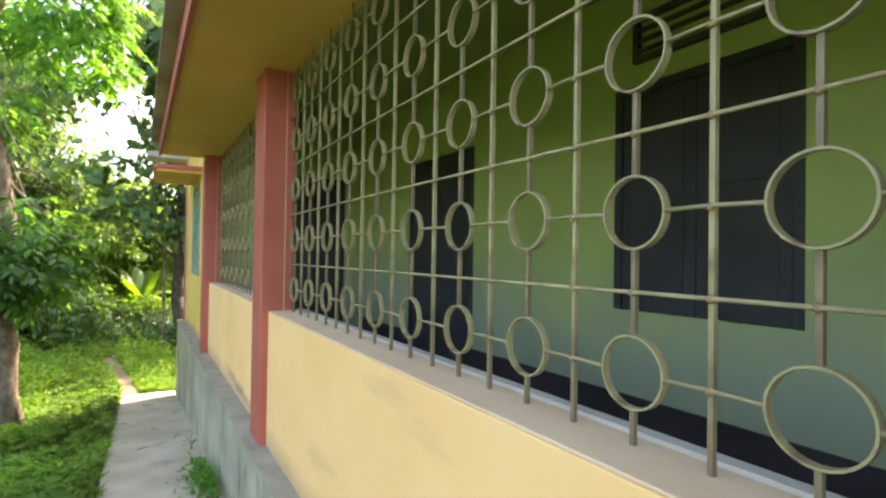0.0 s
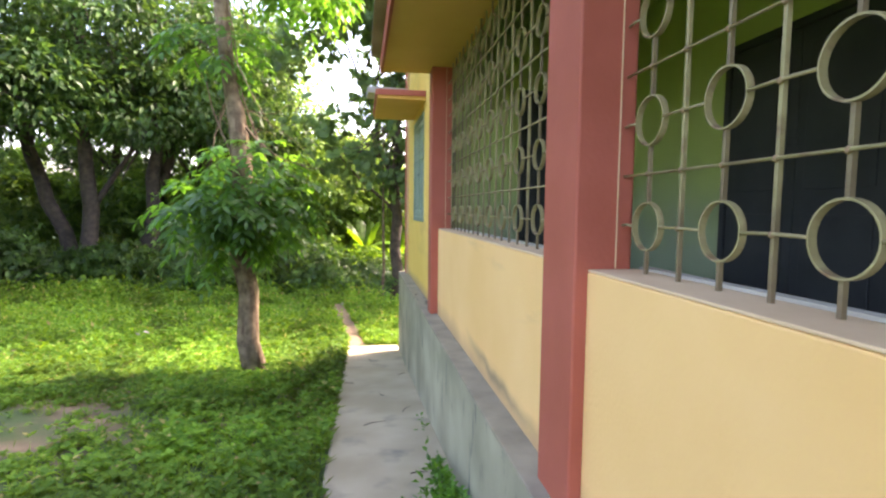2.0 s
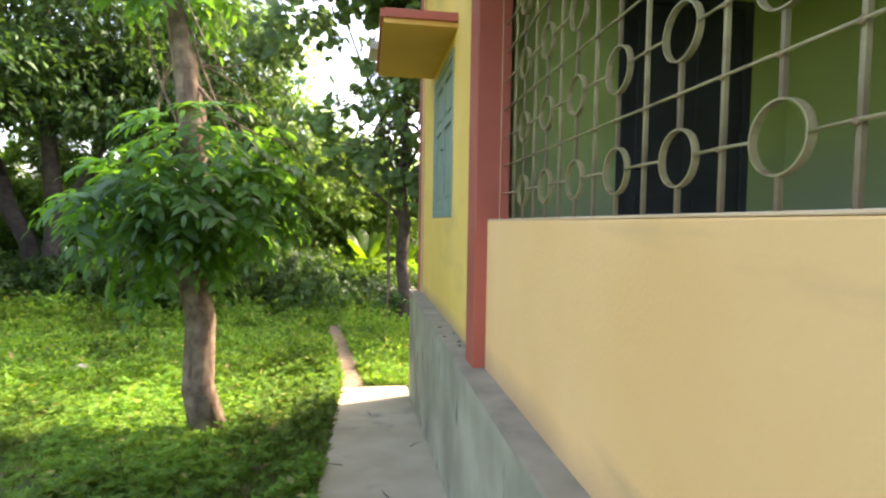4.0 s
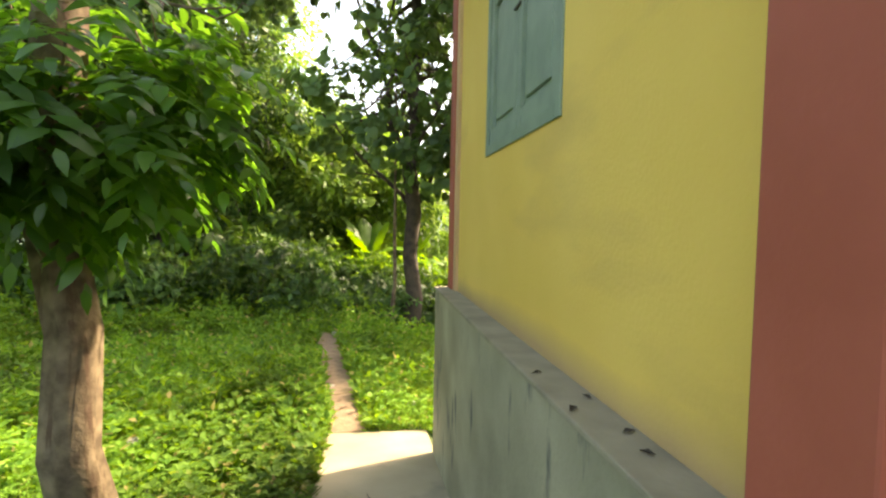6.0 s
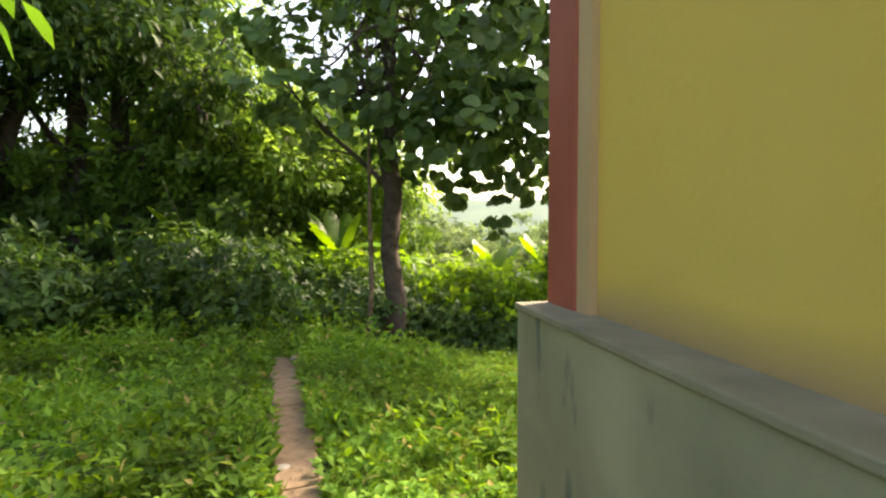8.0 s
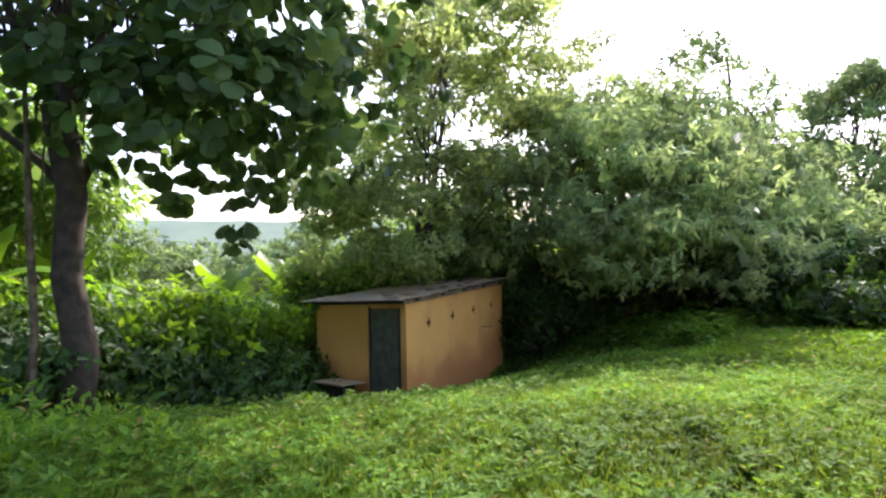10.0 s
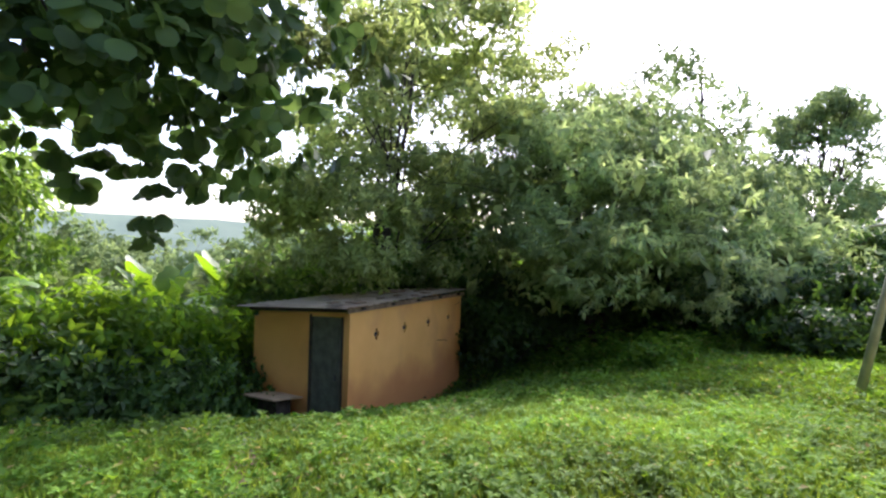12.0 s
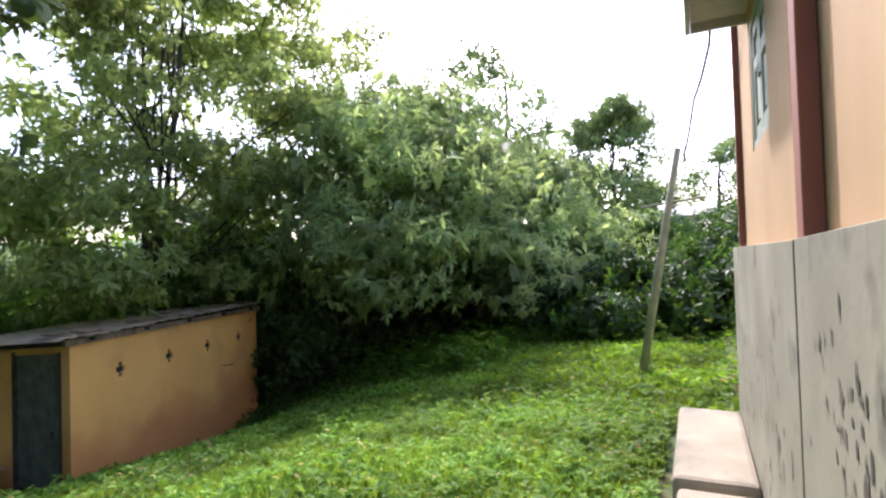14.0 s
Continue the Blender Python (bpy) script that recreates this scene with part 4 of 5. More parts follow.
def pads(seed, dome, n, rx, rz, low=-0.3):
    """Flat leafy pads spread over a dome (x, y, z, rx, ry, rz)."""
    r = rng(seed)
    out = []
    while len(out) < n:
        d = r.normal(size=3)
        d /= np.linalg.norm(d)
        if d[2] < low:
            continue
        q = r.uniform(0.55, 1.0)
        w = rx * r.uniform(0.6, 1.3)
        out.append((dome[0] + d[0] * dome[3] * q, dome[1] + d[1] * dome[4] * q, dome[2] + d[2] * dome[5] * q, w, w, rz * r.uniform(0.6, 1.3)))
    return out


# airy tree over the outhouse
tree("tree", "airy small-leaved tree with thin branches behind the outhouse", 31, (10.6, 24.0), 10.5, 0.11, M_BARKD, L_AIRY,
     pads(32, (0.7, -1.4, 7.4, 5.0, 3.2, 5.6), 52, 1.3, 0.34) + pads(34, (0.2, -1.2, 5.0, 4.2, 2.4, 1.8), 24, 1.1, 0.36, -1.0) + pads(33, (4.3, -2.0, 6.8, 3.2, 2.2, 3.4), 20, 1.1, 0.3) + [(-2.2, 0.2, 3.9, 1.4, 1.3, 0.9), (2.2, -0.4, 3.6, 1.7, 1.3, 1.1)],
     50000, 0.22, 0.42, 2200, 0.20, limbs=45, limb_from=0.2, stems=3, hang=0.6, spread=0.5, shell=0.2, limb_r=0.42, whorl=6)
# the mango trees
tree("mango_tree", "huge dense mango tree with long dull leaves down to the grass", 41, (15.5, 19.7), 5.9, 0.33, M_BARKD, L_MANGO,
     [(0, 0, 4.7, 3.6, 3.4, 2.7), (-1.2, 0.2, 6.4, 2.0, 1.8, 1.2), (-2.3, -0.9, 3.1, 1.9, 1.8, 1.6), (2.3, -1.8, 2.9, 2.1, 2.1, 1.7), (0.4, -2.5, 2.7, 2.3, 1.8, 1.7), (2.4, -0.5, 5.9, 2.2, 2.2, 1.8), (-1.8, 0.2, 5.4, 2.0, 2.0, 1.4), (0.9, -3.0, 2.1, 2.3, 1.3, 0.8), (-2.6, -0.8, 2.2, 1.5, 1.4, 0.8), (1.9, -0.6, 7.2, 1.5, 1.4, 0.8), (-2.4, 2.8, 3.0, 2.0, 1.8, 2.2), (0.4, 0.3, 7.1, 1.6, 1.5, 0.9)] + pads(43, (0, -0.4, 3.4, 4.2, 4.0, 3.4), 40, 0.85, 0.4, -0.6),
     60000, 0.235, 0.31, 1500, 0.26, core=800, limbs=14, limb_from=0.2, hang=0.9, shell=0.75, whorl=9)
tree("tree", "rounded dark tree at the edge of the lawn", 45, (19.4, 17.4), 5.6, 0.25, M_BARKD, L_MANGO,
     [(0, 0, 3.6, 2.4, 2.4, 2.2), (-1.0, -1.8, 2.0, 2.0, 1.8, 1.5), (1.0, -2.6, 2.4, 1.8, 1.8, 1.5)], 15000, 0.28, 0.34, 420, 0.28, core=700, limbs=8, limb_from=0.2, hang=0.7, shell=0.7, whorl=8)
# far trees at the right
rf = rng(91)
for i, (x, y, h, w) in enumerate([(31, 16.6, 9.8, 2.5), (37, 11.8, 8.2, 2.6), (29, 21.5, 9.0, 2.0), (21.6, 18.8, 9.4, 3.2)]):
    bl = []
    for q in range(24):
        a, f = rf.uniform(0, 6.28), rf.uniform(0.3, 0.98)
        ww = w * (1.35 - abs(f - 0.6) * 1.9)
        bl.append((ww * math.cos(a) * 0.75, ww * math.sin(a) * 0.75, h * f, w * 0.40, w * 0.40, 0.55))
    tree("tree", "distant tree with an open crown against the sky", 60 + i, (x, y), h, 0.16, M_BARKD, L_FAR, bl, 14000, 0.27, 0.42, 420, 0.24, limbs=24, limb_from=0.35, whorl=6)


def wood_tree(i, x, y, h, w, dark=True, forked=False):
    low = [] if forked else [(0.3, -0.8, h * 0.38, w * 0.6, w * 0.5, h * 0.09)]
    return tree("forest_tree", "tall forked woodland tree with dark bare trunks" if forked else "tall shady woodland tree with a dark trunk", 100 + 3 * i, (x, y), h, 0.27 if forked else 0.2, M_BARKD, L_WOOD_SHADED if dark else L_LIGHT,
                [(0, 0, h * 0.75, w, w, h * 0.2), (w * 0.7, -0.5, h * 0.54, w * 0.7, w * 0.7, h * 0.12), (-w * 0.7, -0.3, h * 0.56, w * 0.7, w * 0.7, h * 0.13)] + low,
                11000, 0.26, 0.45, 420, 0.32, limbs=10, limb_from=0.3, hang=0.5, segs=9, stems=2 if forked else 1, spread=0.2)


W_TREES = [(-9.3, 21.5, 12, 3.4, 1), (-7.6, 22.8, 13, 3.2, 1), (-12.5, 19.5, 12, 3.4, 1), (-5.4, 24.5, 12, 2.6, 1), (-2.8, 25.6, 7.4, 2.2, 0), (0.0, 26.8, 7.2, 2.2, 0), (-15.5, 15.5, 12, 3.5, 1), (-17, 22, 14, 4, 1), (-11, 28, 14, 4, 1),
           (-5.5, 30.5, 14, 3.6, 0), (-17, 9.5, 12, 3.6, 1), (-1.0, 32.5, 8, 3.0, 0), (-18, 3, 12, 3.8, 1)]
for i, (x, y, h, w, d) in enumerate(W_TREES):
    wood_tree(i, x, y, h, w, d, i in (0, 1, 3))


def bush(i, x, y, w, h, material=L_HEDGE_SHADED, count=5000, size=0.15, label="dense bush at the wood's edge, leaves darkened for tree shade"):
    z = float(gz(x, y))
    g = thing("bush", label, "bush", (x, y, z))
    r = rng(300 + i)
    bm = bmesh.new()
    for _ in range(7):
        d = Vector(r.normal(size=3))
        tube(bm, limb_path(r, (r.normal() * 0.15, r.normal() * 0.15, -0.1), (d.x * 0.6, d.y * 0.6, 1), h * 0.9, 5, 0.2), [0.03, 0.025, 0.02, 0.015, 0.01, 0.006], 5)
    part("stem", bm, M_BARKD, g, smooth=True, kind="stuff")
    bl = [(0, 0, h * 0.5, w, w * 0.8, h * 0.5)] + [(r.uniform(-w, w) * 0.8, r.uniform(-w, w) * 0.5, h * r.uniform(0.35, 0.85), w * 0.5, w * 0.5, h * 0.3) for _ in range(4)]
    foliage("leaves", 400 + i, bl, count, size * (1.25 if size < 0.2 else 1.0), 0.5, material, count // 18, 0.2, 0.3, False, 0.7, g, whorl=5)
    return g


k = 0
for x in np.arange(-16, -1.5, 1.7):
    y = 20.6 + 1.0 * math.sin(x * 1.3)
    bush(k, float(x), y, 1.3, 1.6 + 0.5 * math.sin(x * 2.1), L_HEDGE_SHADED, count=4200)
    k += 1
for y in np.arange(4, 20, 2.2):
    bush(k, -15.5 + 0.6 * math.sin(y), float(y), 1.5, 2.2, count=3600)
    k += 1
# lit or shaded leaf colour by x: left of the trunk is painted dark
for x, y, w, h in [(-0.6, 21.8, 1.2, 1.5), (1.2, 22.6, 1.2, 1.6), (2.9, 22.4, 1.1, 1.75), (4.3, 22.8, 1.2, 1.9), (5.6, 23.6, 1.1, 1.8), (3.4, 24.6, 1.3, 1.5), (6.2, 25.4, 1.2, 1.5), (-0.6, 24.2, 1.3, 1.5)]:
    bush(k, x, y, w, h * 1.1, L_SUNLIT if x > 0.5 else L_HEDGE_SHADED, 5200, 0.17, "leafy bush behind the lawn in sunlit leaf colour" if x > 0.5 else "leafy bush behind the lawn in shaded leaf colour")
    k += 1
# dark-leaved row painted as the shade at the hedge's foot
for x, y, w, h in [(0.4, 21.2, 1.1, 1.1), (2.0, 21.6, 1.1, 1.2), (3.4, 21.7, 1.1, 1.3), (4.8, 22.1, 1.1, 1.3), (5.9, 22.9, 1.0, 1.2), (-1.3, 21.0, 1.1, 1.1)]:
    bush(k, x, y, w, h * (1.0 + 0.2 * math.sin(x * 5)), L_WOOD_SHADED, 5000, 0.13, "low dark bush standing for the hedge's shaded foot")
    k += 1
# bushes added to block pale gaps and darken the hollow under the mango
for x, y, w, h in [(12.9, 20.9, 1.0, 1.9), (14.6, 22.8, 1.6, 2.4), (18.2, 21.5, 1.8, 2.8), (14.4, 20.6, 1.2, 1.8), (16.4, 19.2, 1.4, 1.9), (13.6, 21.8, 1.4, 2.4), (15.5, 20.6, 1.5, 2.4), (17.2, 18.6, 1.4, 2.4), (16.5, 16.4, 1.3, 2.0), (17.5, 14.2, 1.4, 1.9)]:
    bush(k, x, y, w, h, L_HEDGE_SHADED, 5200, 0.15, "dark filler bush standing in for shade under the mango tree")
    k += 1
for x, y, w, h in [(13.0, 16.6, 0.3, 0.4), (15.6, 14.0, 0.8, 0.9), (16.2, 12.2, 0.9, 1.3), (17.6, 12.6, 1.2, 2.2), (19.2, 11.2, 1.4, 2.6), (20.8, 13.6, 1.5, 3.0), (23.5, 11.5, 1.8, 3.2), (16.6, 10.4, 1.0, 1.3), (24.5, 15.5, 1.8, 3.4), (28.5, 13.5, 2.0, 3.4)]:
    bush(k, x, y, w, h, L_WEED if h < 0.5 else L_HEDGE_SHADED if h < 2 else L_WOOD_SHADED, 5200 if h > 0.5 else 450, 0.15, "dull green bush at the edge of the lawn")
    k += 1
for x, y, w, h in [(1.0, 31, 1.8, 2.6), (3.5, 30, 1.8, 2.2), (6.5, 31, 2.0, 2.4), (9.0, 32.5, 2.2, 2.8), (2.5, 36, 2.6, 4.4), (7.0, 38, 2.6, 5.0), (11, 41, 3.2, 6.0), (4, 34, 3, 3.0), (9, 36, 3.5, 3.4), (14, 38, 3.5, 5), (-2, 37, 3.5, 5), (18, 31, 3, 5), (24, 26, 3, 5), (30, 20, 3, 4.5), (8, 30, 2.5, 3.2), (34, 13, 3, 4)]:
    bush(k, x, y, w, h, L_FAR, 6000, 0.28, "far thicket down the slope, leaves paled for haze")
    k += 1


r0 = rng(77)
for x in np.arange(-22, -3.5, 3.0):
    for row, (yy, hh) in enumerate([(25.0, 4.6), (29.5, 7.0)]):
        bush(k, float(x) + 1.2 * row, yy + r0.uniform(-0.6, 0.6), 2.1 + 0.5 * row, hh * r0.uniform(0.85, 1.1), L_SHADE, 4500, 0.32, "tall thicket deep in the wood, leaves darkened for shade")
        k += 1
for yy in np.arange(-2, 22, 3.5):
    bush(k, -19.0, float(yy), 2.1, 5.0, L_SHADE, 3200, 0.32, "tall thicket deep in the wood, leaves darkened for shade")
    k += 1
# x picks lit or shade-darkened leaf colour for the same thicket
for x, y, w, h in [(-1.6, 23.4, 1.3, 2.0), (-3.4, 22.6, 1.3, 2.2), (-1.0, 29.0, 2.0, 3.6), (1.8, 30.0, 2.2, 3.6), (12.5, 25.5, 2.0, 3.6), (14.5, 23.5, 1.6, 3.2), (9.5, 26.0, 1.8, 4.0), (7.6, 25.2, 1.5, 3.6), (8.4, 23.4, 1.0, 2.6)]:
    bush(k, x, y, w, h, L_LIGHT if x > 2 else L_SHADE, 5500, 0.24, "light green thicket behind the lawn" if x > 2 else "green thicket behind the lawn, leaves darkened for shade")
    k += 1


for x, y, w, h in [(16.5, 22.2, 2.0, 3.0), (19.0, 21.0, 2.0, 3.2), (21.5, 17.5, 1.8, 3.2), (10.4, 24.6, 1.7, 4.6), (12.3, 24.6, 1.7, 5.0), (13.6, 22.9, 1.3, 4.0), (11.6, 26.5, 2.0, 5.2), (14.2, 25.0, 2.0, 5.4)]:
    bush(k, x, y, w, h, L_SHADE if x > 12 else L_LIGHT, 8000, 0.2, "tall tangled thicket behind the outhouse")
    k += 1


# ---- banana plants ----
def banana(seed, x, y, h):
    r = rng(seed)
    z = float(gz(x, y))
    g = thing("banana_plant", "banana plant with broad bright torn leaves", "banana plant", (x, y, z), "banana plants")
    part("stem", tube(bmesh.new(), [(0, 0, -0.1), (0.03, 0, h * 0.3), (0.05, 0.02, h * 0.55)], [0.11, 0.09, 0.06], 10), M_BANSTEM, g, smooth=True)
    for k in range(7):
        a = k * 2.4 + r.uniform(0, 0.6)
        L, W = h * r.uniform(0.42, 0.56), h * r.uniform(0.085, 0.11)
        up = (5.0, 3.2, 1.2)[k % 3] * r.uniform(0.8, 1.3)
        bm = bmesh.new()
        n = 14
        d = Vector((math.cos(a), math.sin(a), 0))
        s = Vector((-math.sin(a), math.cos(a), 0))
        p, e, prev = Vector((0.04, 0, h * 0.52)), math.atan(up), None
        for i in range(n + 1):
            f = i / n
            w = 0.012 if f < 0.12 else W * math.sin(math.pi * min(1, (f - 0.1) / 0.95)) ** 0.6
            jag = 1 + 0.18 * r.normal() * (f > 0.2)
            dn = 0.35 * w
            cur = [bm.verts.new(p + s * w * jag - Vector((0, 0, dn))), bm.verts.new(p), bm.verts.new(p - s * w * (2 - jag) - Vector((0, 0, dn)))]
            if prev:
                bm.faces.new((prev[0], prev[1], cur[1], cur[0]))
                bm.faces.new((prev[1], prev[2], cur[2], cur[1]))
            prev = cur
            p = p + (d * math.cos(e) + Vector((0, 0, math.sin(e)))) * (L / n)
            e -= 0.05 if k % 3 < 2 else 0.11
        part("leaf", bm, L_BANANA, g, smooth=True)
    return g


M_BANSTEM = mat("banana_stem", (0.20, 0.24, 0.08), (0.30, 0.30, 0.12), 5, 0.6, 0.2)
for i, (x, y, h) in enumerate([(-1.9, 25.2, 3.4), (0.1, 23.6, 3.0), (-0.5, 25.5, 3.3), (5.2, 25.6, 3.5), (7.4, 26.6, 3.8), (-3.4, 23.4, 3.0), (1.6, 25.2, 3.0)]):
    banana(500 + i, x, y, h)

# ---- far house and ridge ----
fh = thing("house", "distant low house with a grey sheet roof among trees", "house", m=Matrix.Translation((40, 14.0, -1.2)) @ Matrix.Rotation(radians(20), 4, "Z"))
M_FARROOF = mat("grey_sheet", (0.15, 0.155, 0.15), (0.22, 0.225, 0.215), 3, 0.7, 0.1)
part("wall", boxes((-3, 3, -5, 5, 0, 3.6)), M_FARROOF, fh)
part("eave_sheet", boxes((-4.6, -3.05, -6.4, 6.4, 2.9, 3.0)), M_AWN, fh, "pale sheet over the porch")
bm = bmesh.new()
a = [bm.verts.new(p) for p in ((-3.8, -5.6, 3.5), (0, -5.6, 4.4), (3.8, -5.6, 3.5), (-3.8, 5.6, 3.5), (0, 5.6, 4.4), (3.8, 5.6, 3.5))]
for f in ((0, 1, 4, 3), (1, 2, 5, 4), (0, 2, 1), (3, 4, 5), (0, 3, 5, 2)):
    bm.faces.new([a[i] for i in f])
part("roof", bm, M_FARROOF, fh, "grey sheet roof")
for yy in (-3, 0, 3):
    part("window", boxes((-3.04, -3.0, yy - 0.5, yy + 0.5, 1.2, 2.4)), M_DARK, fh)

bm = bmesh.new()
prev = None
for i in range(161):
    t = 2 * math.pi * i / 160
    h = 9 + 16 * (0.5 + 0.5 * noise.noise(Vector((math.cos(t) * 3, math.sin(t) * 3, 0)))) + 1.5 * noise.noise(Vector((math.cos(t) * 25, math.sin(t) * 25, 4)))
    c = [bm.verts.new((math.cos(t) * q, math.sin(t) * q, z)) for q, z in ((330, -20), (400, h), (520, -20))]
    if prev:
        for j in range(2):
            bm.faces.new((prev[j], c[j], c[j + 1], prev[j + 1]))
    prev = c
setting("backdrop", bm, M_RIDGE, "low wooded ridge far away", smooth=True)


# ---- lawn ----
def on_lawn(x, y, pad=0.0):
    house = (x > 0.62) & (y < 11.2 + (x - 0.66) * 0.056 + 0.5) & (x < 8.6)
    walk_ = (x > WX0 + 0.01) & (x < 0.7) & (y < 11.82)
    slab = (np.abs(x - (-0.08 - 0.62 * (y - 12) / 5.2)) < 0.15) & (y > 11.8) & (y < 17.2)
    u = (x - OB.x) * math.cos(oa) + (y - OB.y) * math.sin(oa)
    v = -(x - OB.x) * math.sin(oa) + (y - OB.y) * math.cos(oa)
    outh = (u > -0.05 - pad) & (u < OL + 0.05) & (v > -0.02 - 0.6 * pad) & (v < OD + 0.1 + pad)
    return ~(house | walk_ | slab | outh)


def bare(x, y):
    """How far the soil shows, 0 to 1."""
    a = 1.2 * np.exp(-(((x + 3.8) / 1.8) ** 2 + ((y - 7.7) / 1.3) ** 2)) + np.exp(-(((x + 4.8) / 1.2) ** 2 + ((y - 7.0) / 0.9) ** 2))
    b = np.exp(-((x - (1.6 + 0.5 * (y - 13))) / 0.25) ** 2) * (y > 12.5) * (y < 18) * 0.6
    w = 0.35 * (np.sin(x * 7.1 + y * 3.3) * np.sin(y * 6.3 - x * 2.1))
    c = 0.95 * np.exp(-(((x - 3.4) / 3.6) ** 2 + ((y - 19.2) / 1.5) ** 2))
    return np.clip(a + b + c + w * (a + b + c > 0.1), 0, 0.97)


def lawn(name, seed, x0, x1, y0, y1, count, size, width, material, up, label, lift=0.07, clumps=0, plants=0):
    """Leaves strewn over the ground; with plants, that many on each plant."""
    r = rng(seed)
    n = int(count)
    if clumps:
        cx, cy = r.uniform(x0, x1, clumps), r.uniform(y0, y1, clumps)
        pk = r.integers(0, clumps, n)
        sp = r.uniform(0.05, 0.18, clumps)[pk]
        x, y = cx[pk] + r.normal(size=n) * sp, cy[pk] + r.normal(size=n) * sp
        hh = r.uniform(0.3, 1.6, clumps)[pk]
    else:
        x, y = r.uniform(x0, x1, n), r.uniform(y0, y1, n)
        hh = np.ones(n)
    ok = on_lawn(x, y, 1.0 if lift > 0.16 else 0.0) & (r.random(n) > bare(x, y))
    x, y, hh = x[ok], y[ok], hh[ok]
    n = len(x)
    z = gz(x, y) + r.random(n) ** 1.5 * lift * hh - 0.005
    ax = r.normal(size=(n, 3)) * np.array([1, 1, 0.25]) + np.array([0, 0, up])
    nr = r.normal(size=(n, 3)) * 0.35 + np.array([0, 0, 1.0])
    if plants:
        k = n // plants
        x, y, z = (np.repeat(v[:k], plants) for v in (x, y, z))
        n = len(x)
        a = np.tile(np.arange(plants) * 2.4, k) + np.repeat(r.uniform(0, 6.28, k), plants)
        ax = np.stack([np.cos(a), np.sin(a), np.repeat(r.uniform(0.15, 0.9, k), plants) + r.normal(size=n) * 0.1], 1)
        z = z + np.tile(np.arange(plants), k) / plants * 0.03
        nr = r.normal(size=(n, 3)) * 0.15 + np.array([0, 0, 1.0])
    if up > 1:
        nr = r.normal(size=(n, 3)) * np.array([1, 1, 0.1])
    me = leaf_mesh(name, np.stack([x, y, z], 1), nr, ax, size * r.uniform(0.6, 1.4, n), width, material, droop=0.15)
    return tagged(new(name, me), label, "weeds" if up < 1 else "grass", kind="stuff")


LW = "low broad-leaved weeds covering the ground"
lawn("weeds", 701, -6.0, -0.25, 3.0, 12.5, 66000, 0.052, 0.66, L_WEED, 0.35, LW, 0.09, plants=5)
lawn("weeds", 702, -6.0, -0.25, 1.0, 13.0, 48000, 0.070, 0.62, L_WEED, 0.7, LW, 0.20, 700, plants=5)
lawn("weeds", 703, 0.0, 9.5, 11.6, 17.5, 80000, 0.050, 0.64, L_WEED, 0.35, LW, 0.09, plants=5)
lawn("weeds", 704, -1.5, 10.5, 11.6, 18.5, 66000, 0.058, 0.58, L_WEED, 0.6, LW, 0.17, 900, plants=5)
lawn("weeds", 705, -15, 0.5, 11.0, 22.0, 70000, 0.09, 0.6, L_WEED, 0.5, LW, 0.15)
lawn("weeds", 706, -15, -5.5, -6.0, 12.0, 36000, 0.09, 0.6, L_WEED, 0.4, LW, 0.10)
lawn("weeds", 707, 0.0, 14.0, 17.0, 24.0, 60000, 0.09, 0.6, L_WEED, 0.5, LW, 0.15)
lawn("weeds", 708, 8.6, 26.0, 9.0, 19.0, 64000, 0.10, 0.6, L_WEED, 0.4, LW, 0.12)
lawn("weeds", 709, -6, -0.25, -6.0, 3.0, 15000, 0.06, 0.6, L_WEED, 0.4, LW, 0.10)
lawn("weeds", 714, -12, 1.5, 12.6, 20.0, 30000, 0.10, 0.45, L_WEED, 0.9, LW, 0.30, 520)
lawn("grass", 710, -6.0, -0.25, 2.0, 14.0, 40000, 0.11, 0.07, L_GRASS, 1.6, "thin green grass blades", 0.02)
lawn("grass", 711, 0.0, 14.0, 11.7, 19.5, 90000, 0.13, 0.07, L_GRASS, 1.6, "thin green grass blades", 0.02)
lawn("weeds", 712, -14, 0.8, 18.0, 21.5, 26000, 0.14, 0.45, L_WEED, 0.9, "taller undergrowth at the wood's edge", 0.5, 700)
lawn("weeds", 713, 0.8, 14, 20.2, 23.0, 9000, 0.10, 0.45, L_HEDGE_SHADED, 0.9, "taller undergrowth by the outhouse", 0.45, 400)


lawn("weeds", 715, 12.2, 16.0, 16.0, 20.0, 12000, 0.10, 0.5, L_WEED, 0.9, "ragged undergrowth along the mango tree", 0.42, 260, plants=5)
lawn("weeds", 716, 14.6, 20.5, 11.5, 16.2, 14000, 0.10, 0.5, L_WEED, 0.9, "ragged undergrowth along the mango tree", 0.40, 300, plants=5)
lawn("weeds", 717, -12.0, 1.0, 16.8, 18.8, 9000, 0.09, 0.5, L_WEED, 0.9, "taller herbs at the far side of the lawn", 0.40, 200, plants=5)


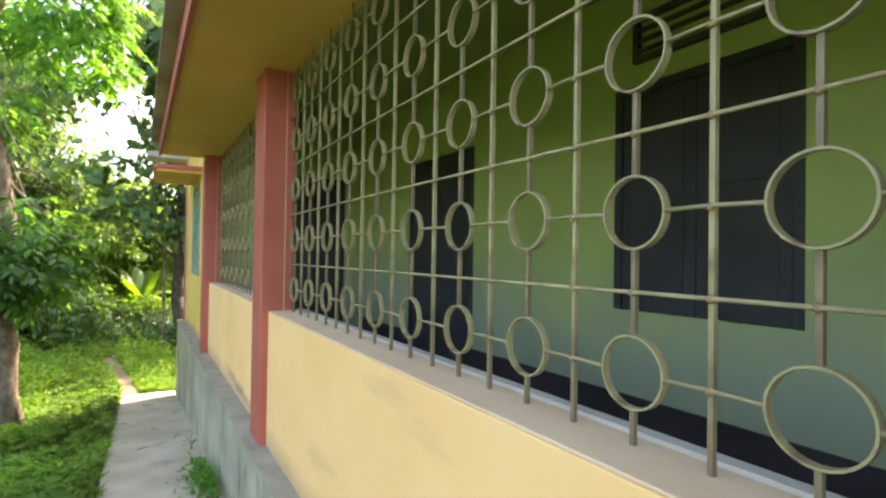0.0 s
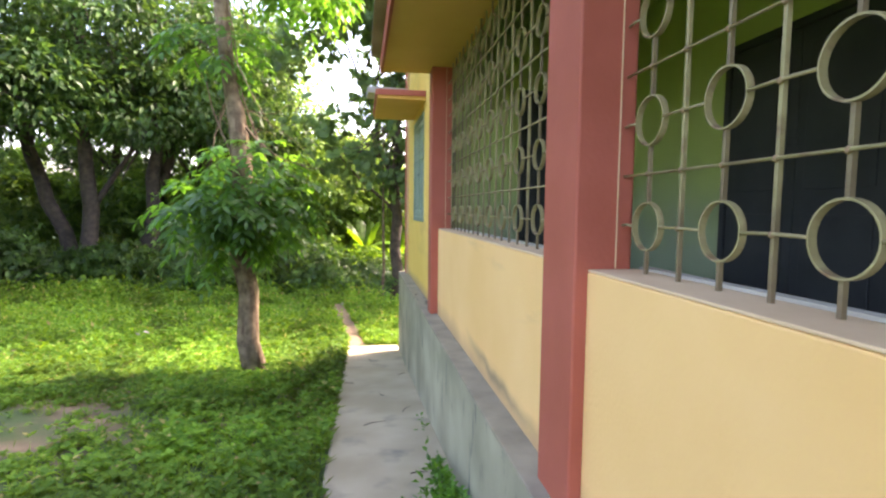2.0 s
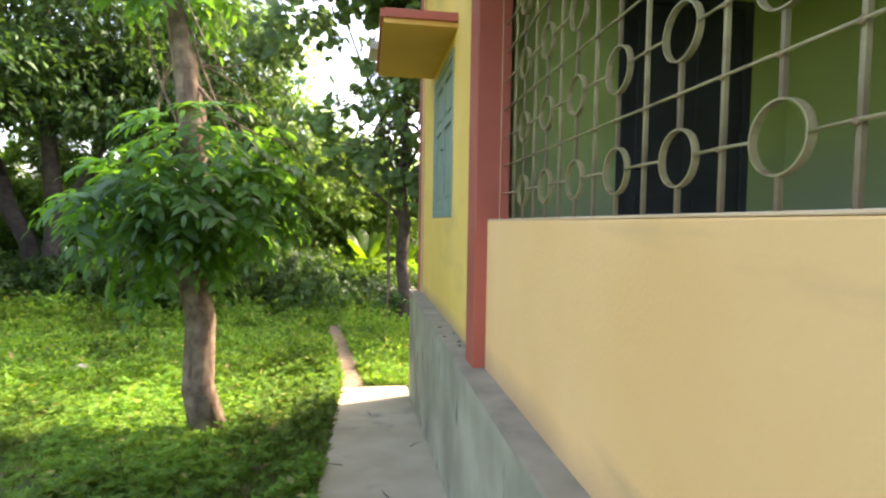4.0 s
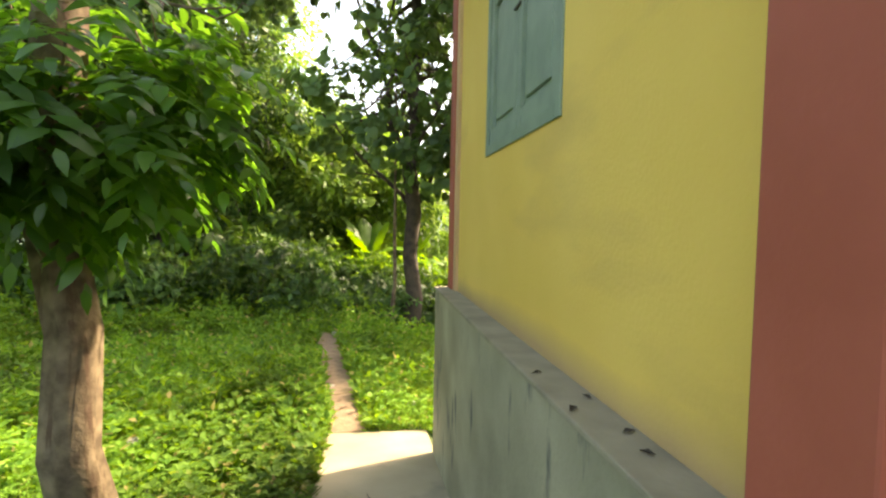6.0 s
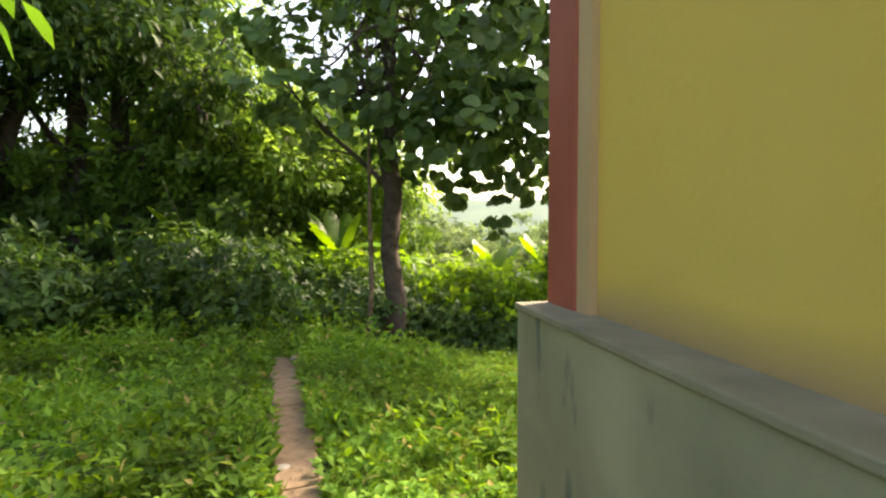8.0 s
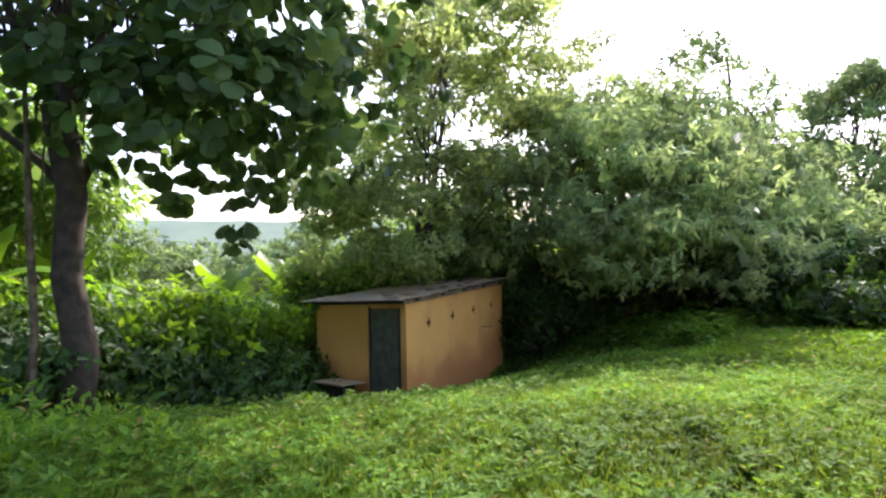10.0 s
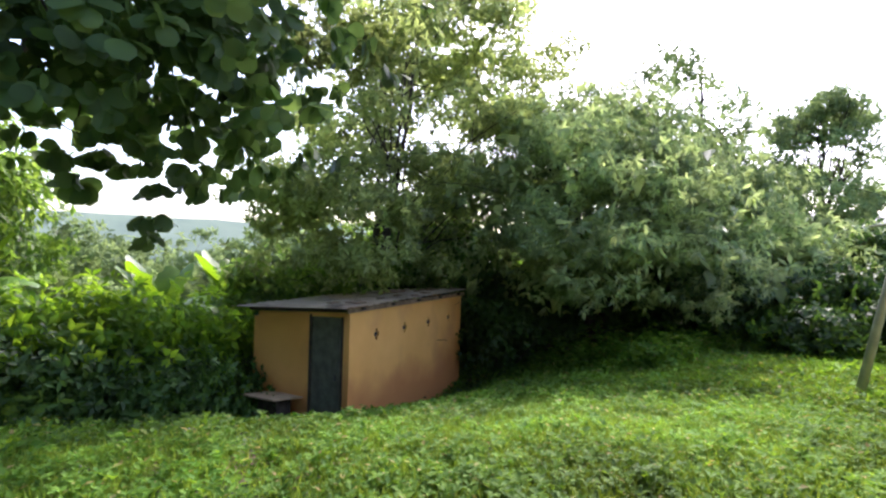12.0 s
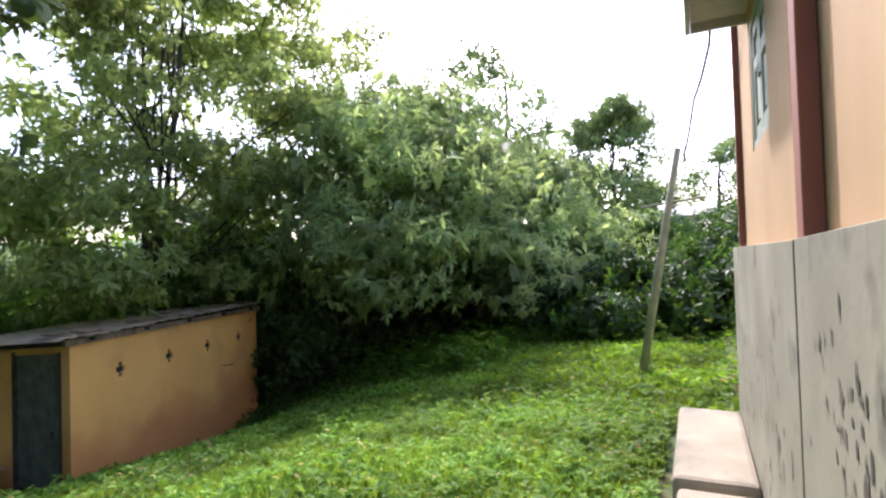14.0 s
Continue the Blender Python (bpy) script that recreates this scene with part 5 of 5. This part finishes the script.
def seam_weeds():
    """Weeds in the gap between walkway and plinth."""
    r = rng(808)
    n = 900
    c = np.array([4.75, 5.0, 5.3, 5.5, 4.9, 3.3, 3.0, 6.6, 2.2])
    pk = r.choice(len(c), n, p=[0.2, 0.22, 0.2, 0.12, 0.12, 0.04, 0.04, 0.02, 0.04])
    y = c[pk] + r.normal(size=n) * 0.17
    x = 0.60 - np.abs(r.normal(size=n)) * 0.045 * (1 + (pk < 3))
    z = walkz(y) + r.random(n) ** 1.5 * 0.08 * (1 + (pk < 3))
    ax = r.normal(size=(n, 3)) * np.array([1, 1, 0.3]) + np.array([-0.3, 0, 0.7])
    nr = r.normal(size=(n, 3)) * 0.4 + np.array([0, 0, 1.0])
    me = leaf_mesh("weeds", np.stack([x, y, z], 1), nr, ax, r.uniform(0.03, 0.07, n), 0.5, L_NEAR)
    tagged(new("weeds", me), "small weeds rooted along the foot of the plinth", "weeds", kind="stuff")


seam_weeds()


def litter():
    r = rng(909)
    for k, (x, y) in enumerate([(0.25, 7.9), (0.42, 7.2), (0.02, 6.8), (0.50, 9.0), (0.15, 10.2), (-0.1, 8.6), (0.35, 5.6)]):
        a = r.uniform(0, 3.1)
        d = Vector((math.cos(a), math.sin(a), 0)) * r.uniform(0.05, 0.12)
        z = walkz(y) + 0.008
        tagged(part("twig", tube(bmesh.new(), [(0, 0, 0), (d.x, d.y, 0.006 - 0.109 * d.y), (d.x * 2 + d.y * 0.4, d.y * 2 - d.x * 0.3, -0.109 * d.y * 2 + 0.004)], [0.004, 0.003, 0.002], 5), M_BARKD, None, "thin dry twig on the concrete walkway", m=Matrix.Translation((x, y, z))), category="twig", group="twigs on the walkway")
    for k, (x, y) in enumerate([(0.73, 7.95), (0.70, 8.25), (0.76, 8.35), (0.74, 8.05), (0.72, 8.6)]):
        bm = bmesh.new()
        L, W = r.uniform(0.04, 0.06), r.uniform(0.008, 0.014)
        v = [bm.verts.new(p) for p in ((0, 0, 0.002), (W, L * 0.4, 0.010), (-W, L * 0.45, 0.008), (0, L, 0.003), (0, L * 0.45, 0.002))]
        for f in ((0, 1, 4), (1, 3, 4), (3, 2, 4), (2, 0, 4)):
            bm.faces.new([v[i] for i in f])
        tagged(part("dry_leaf", bm, M_BARKD, None, "dark dry leaf on the plinth ledge", m=Matrix.Translation((x, y, 0.258)) @ Matrix.Rotation(r.uniform(0, 6), 4, "Z")), category="leaf", group="leaves on the ledge")
    for x, y, q in [(-4.35, 13.1, 0.16), (-3.1, 13.4, 0.10), (-0.35, 13.4, 0.07), (-2.05, 11.95, 0.09), (0.62, 12.6, 0.10), (3.1, 17.2, 0.10), (2.0, 16.4, 0.08), (-0.45, 17.1, 0.14)]:
        bm = bmesh.new()
        bmesh.ops.create_icosphere(bm, subdivisions=2, radius=q)
        for v in bm.verts:
            v.co *= 1 + 0.35 * noise.noise(v.co * 6 + Vector((x, y, 0)))
            v.co.z *= 0.55
        tagged(part("stone", bm, M_STONE, None, "pale stone half sunk in the weeds", m=Matrix.Translation((x, y, float(gz(x, y)) + q * 0.35))), category="stone", group="stones in the grass")


litter()
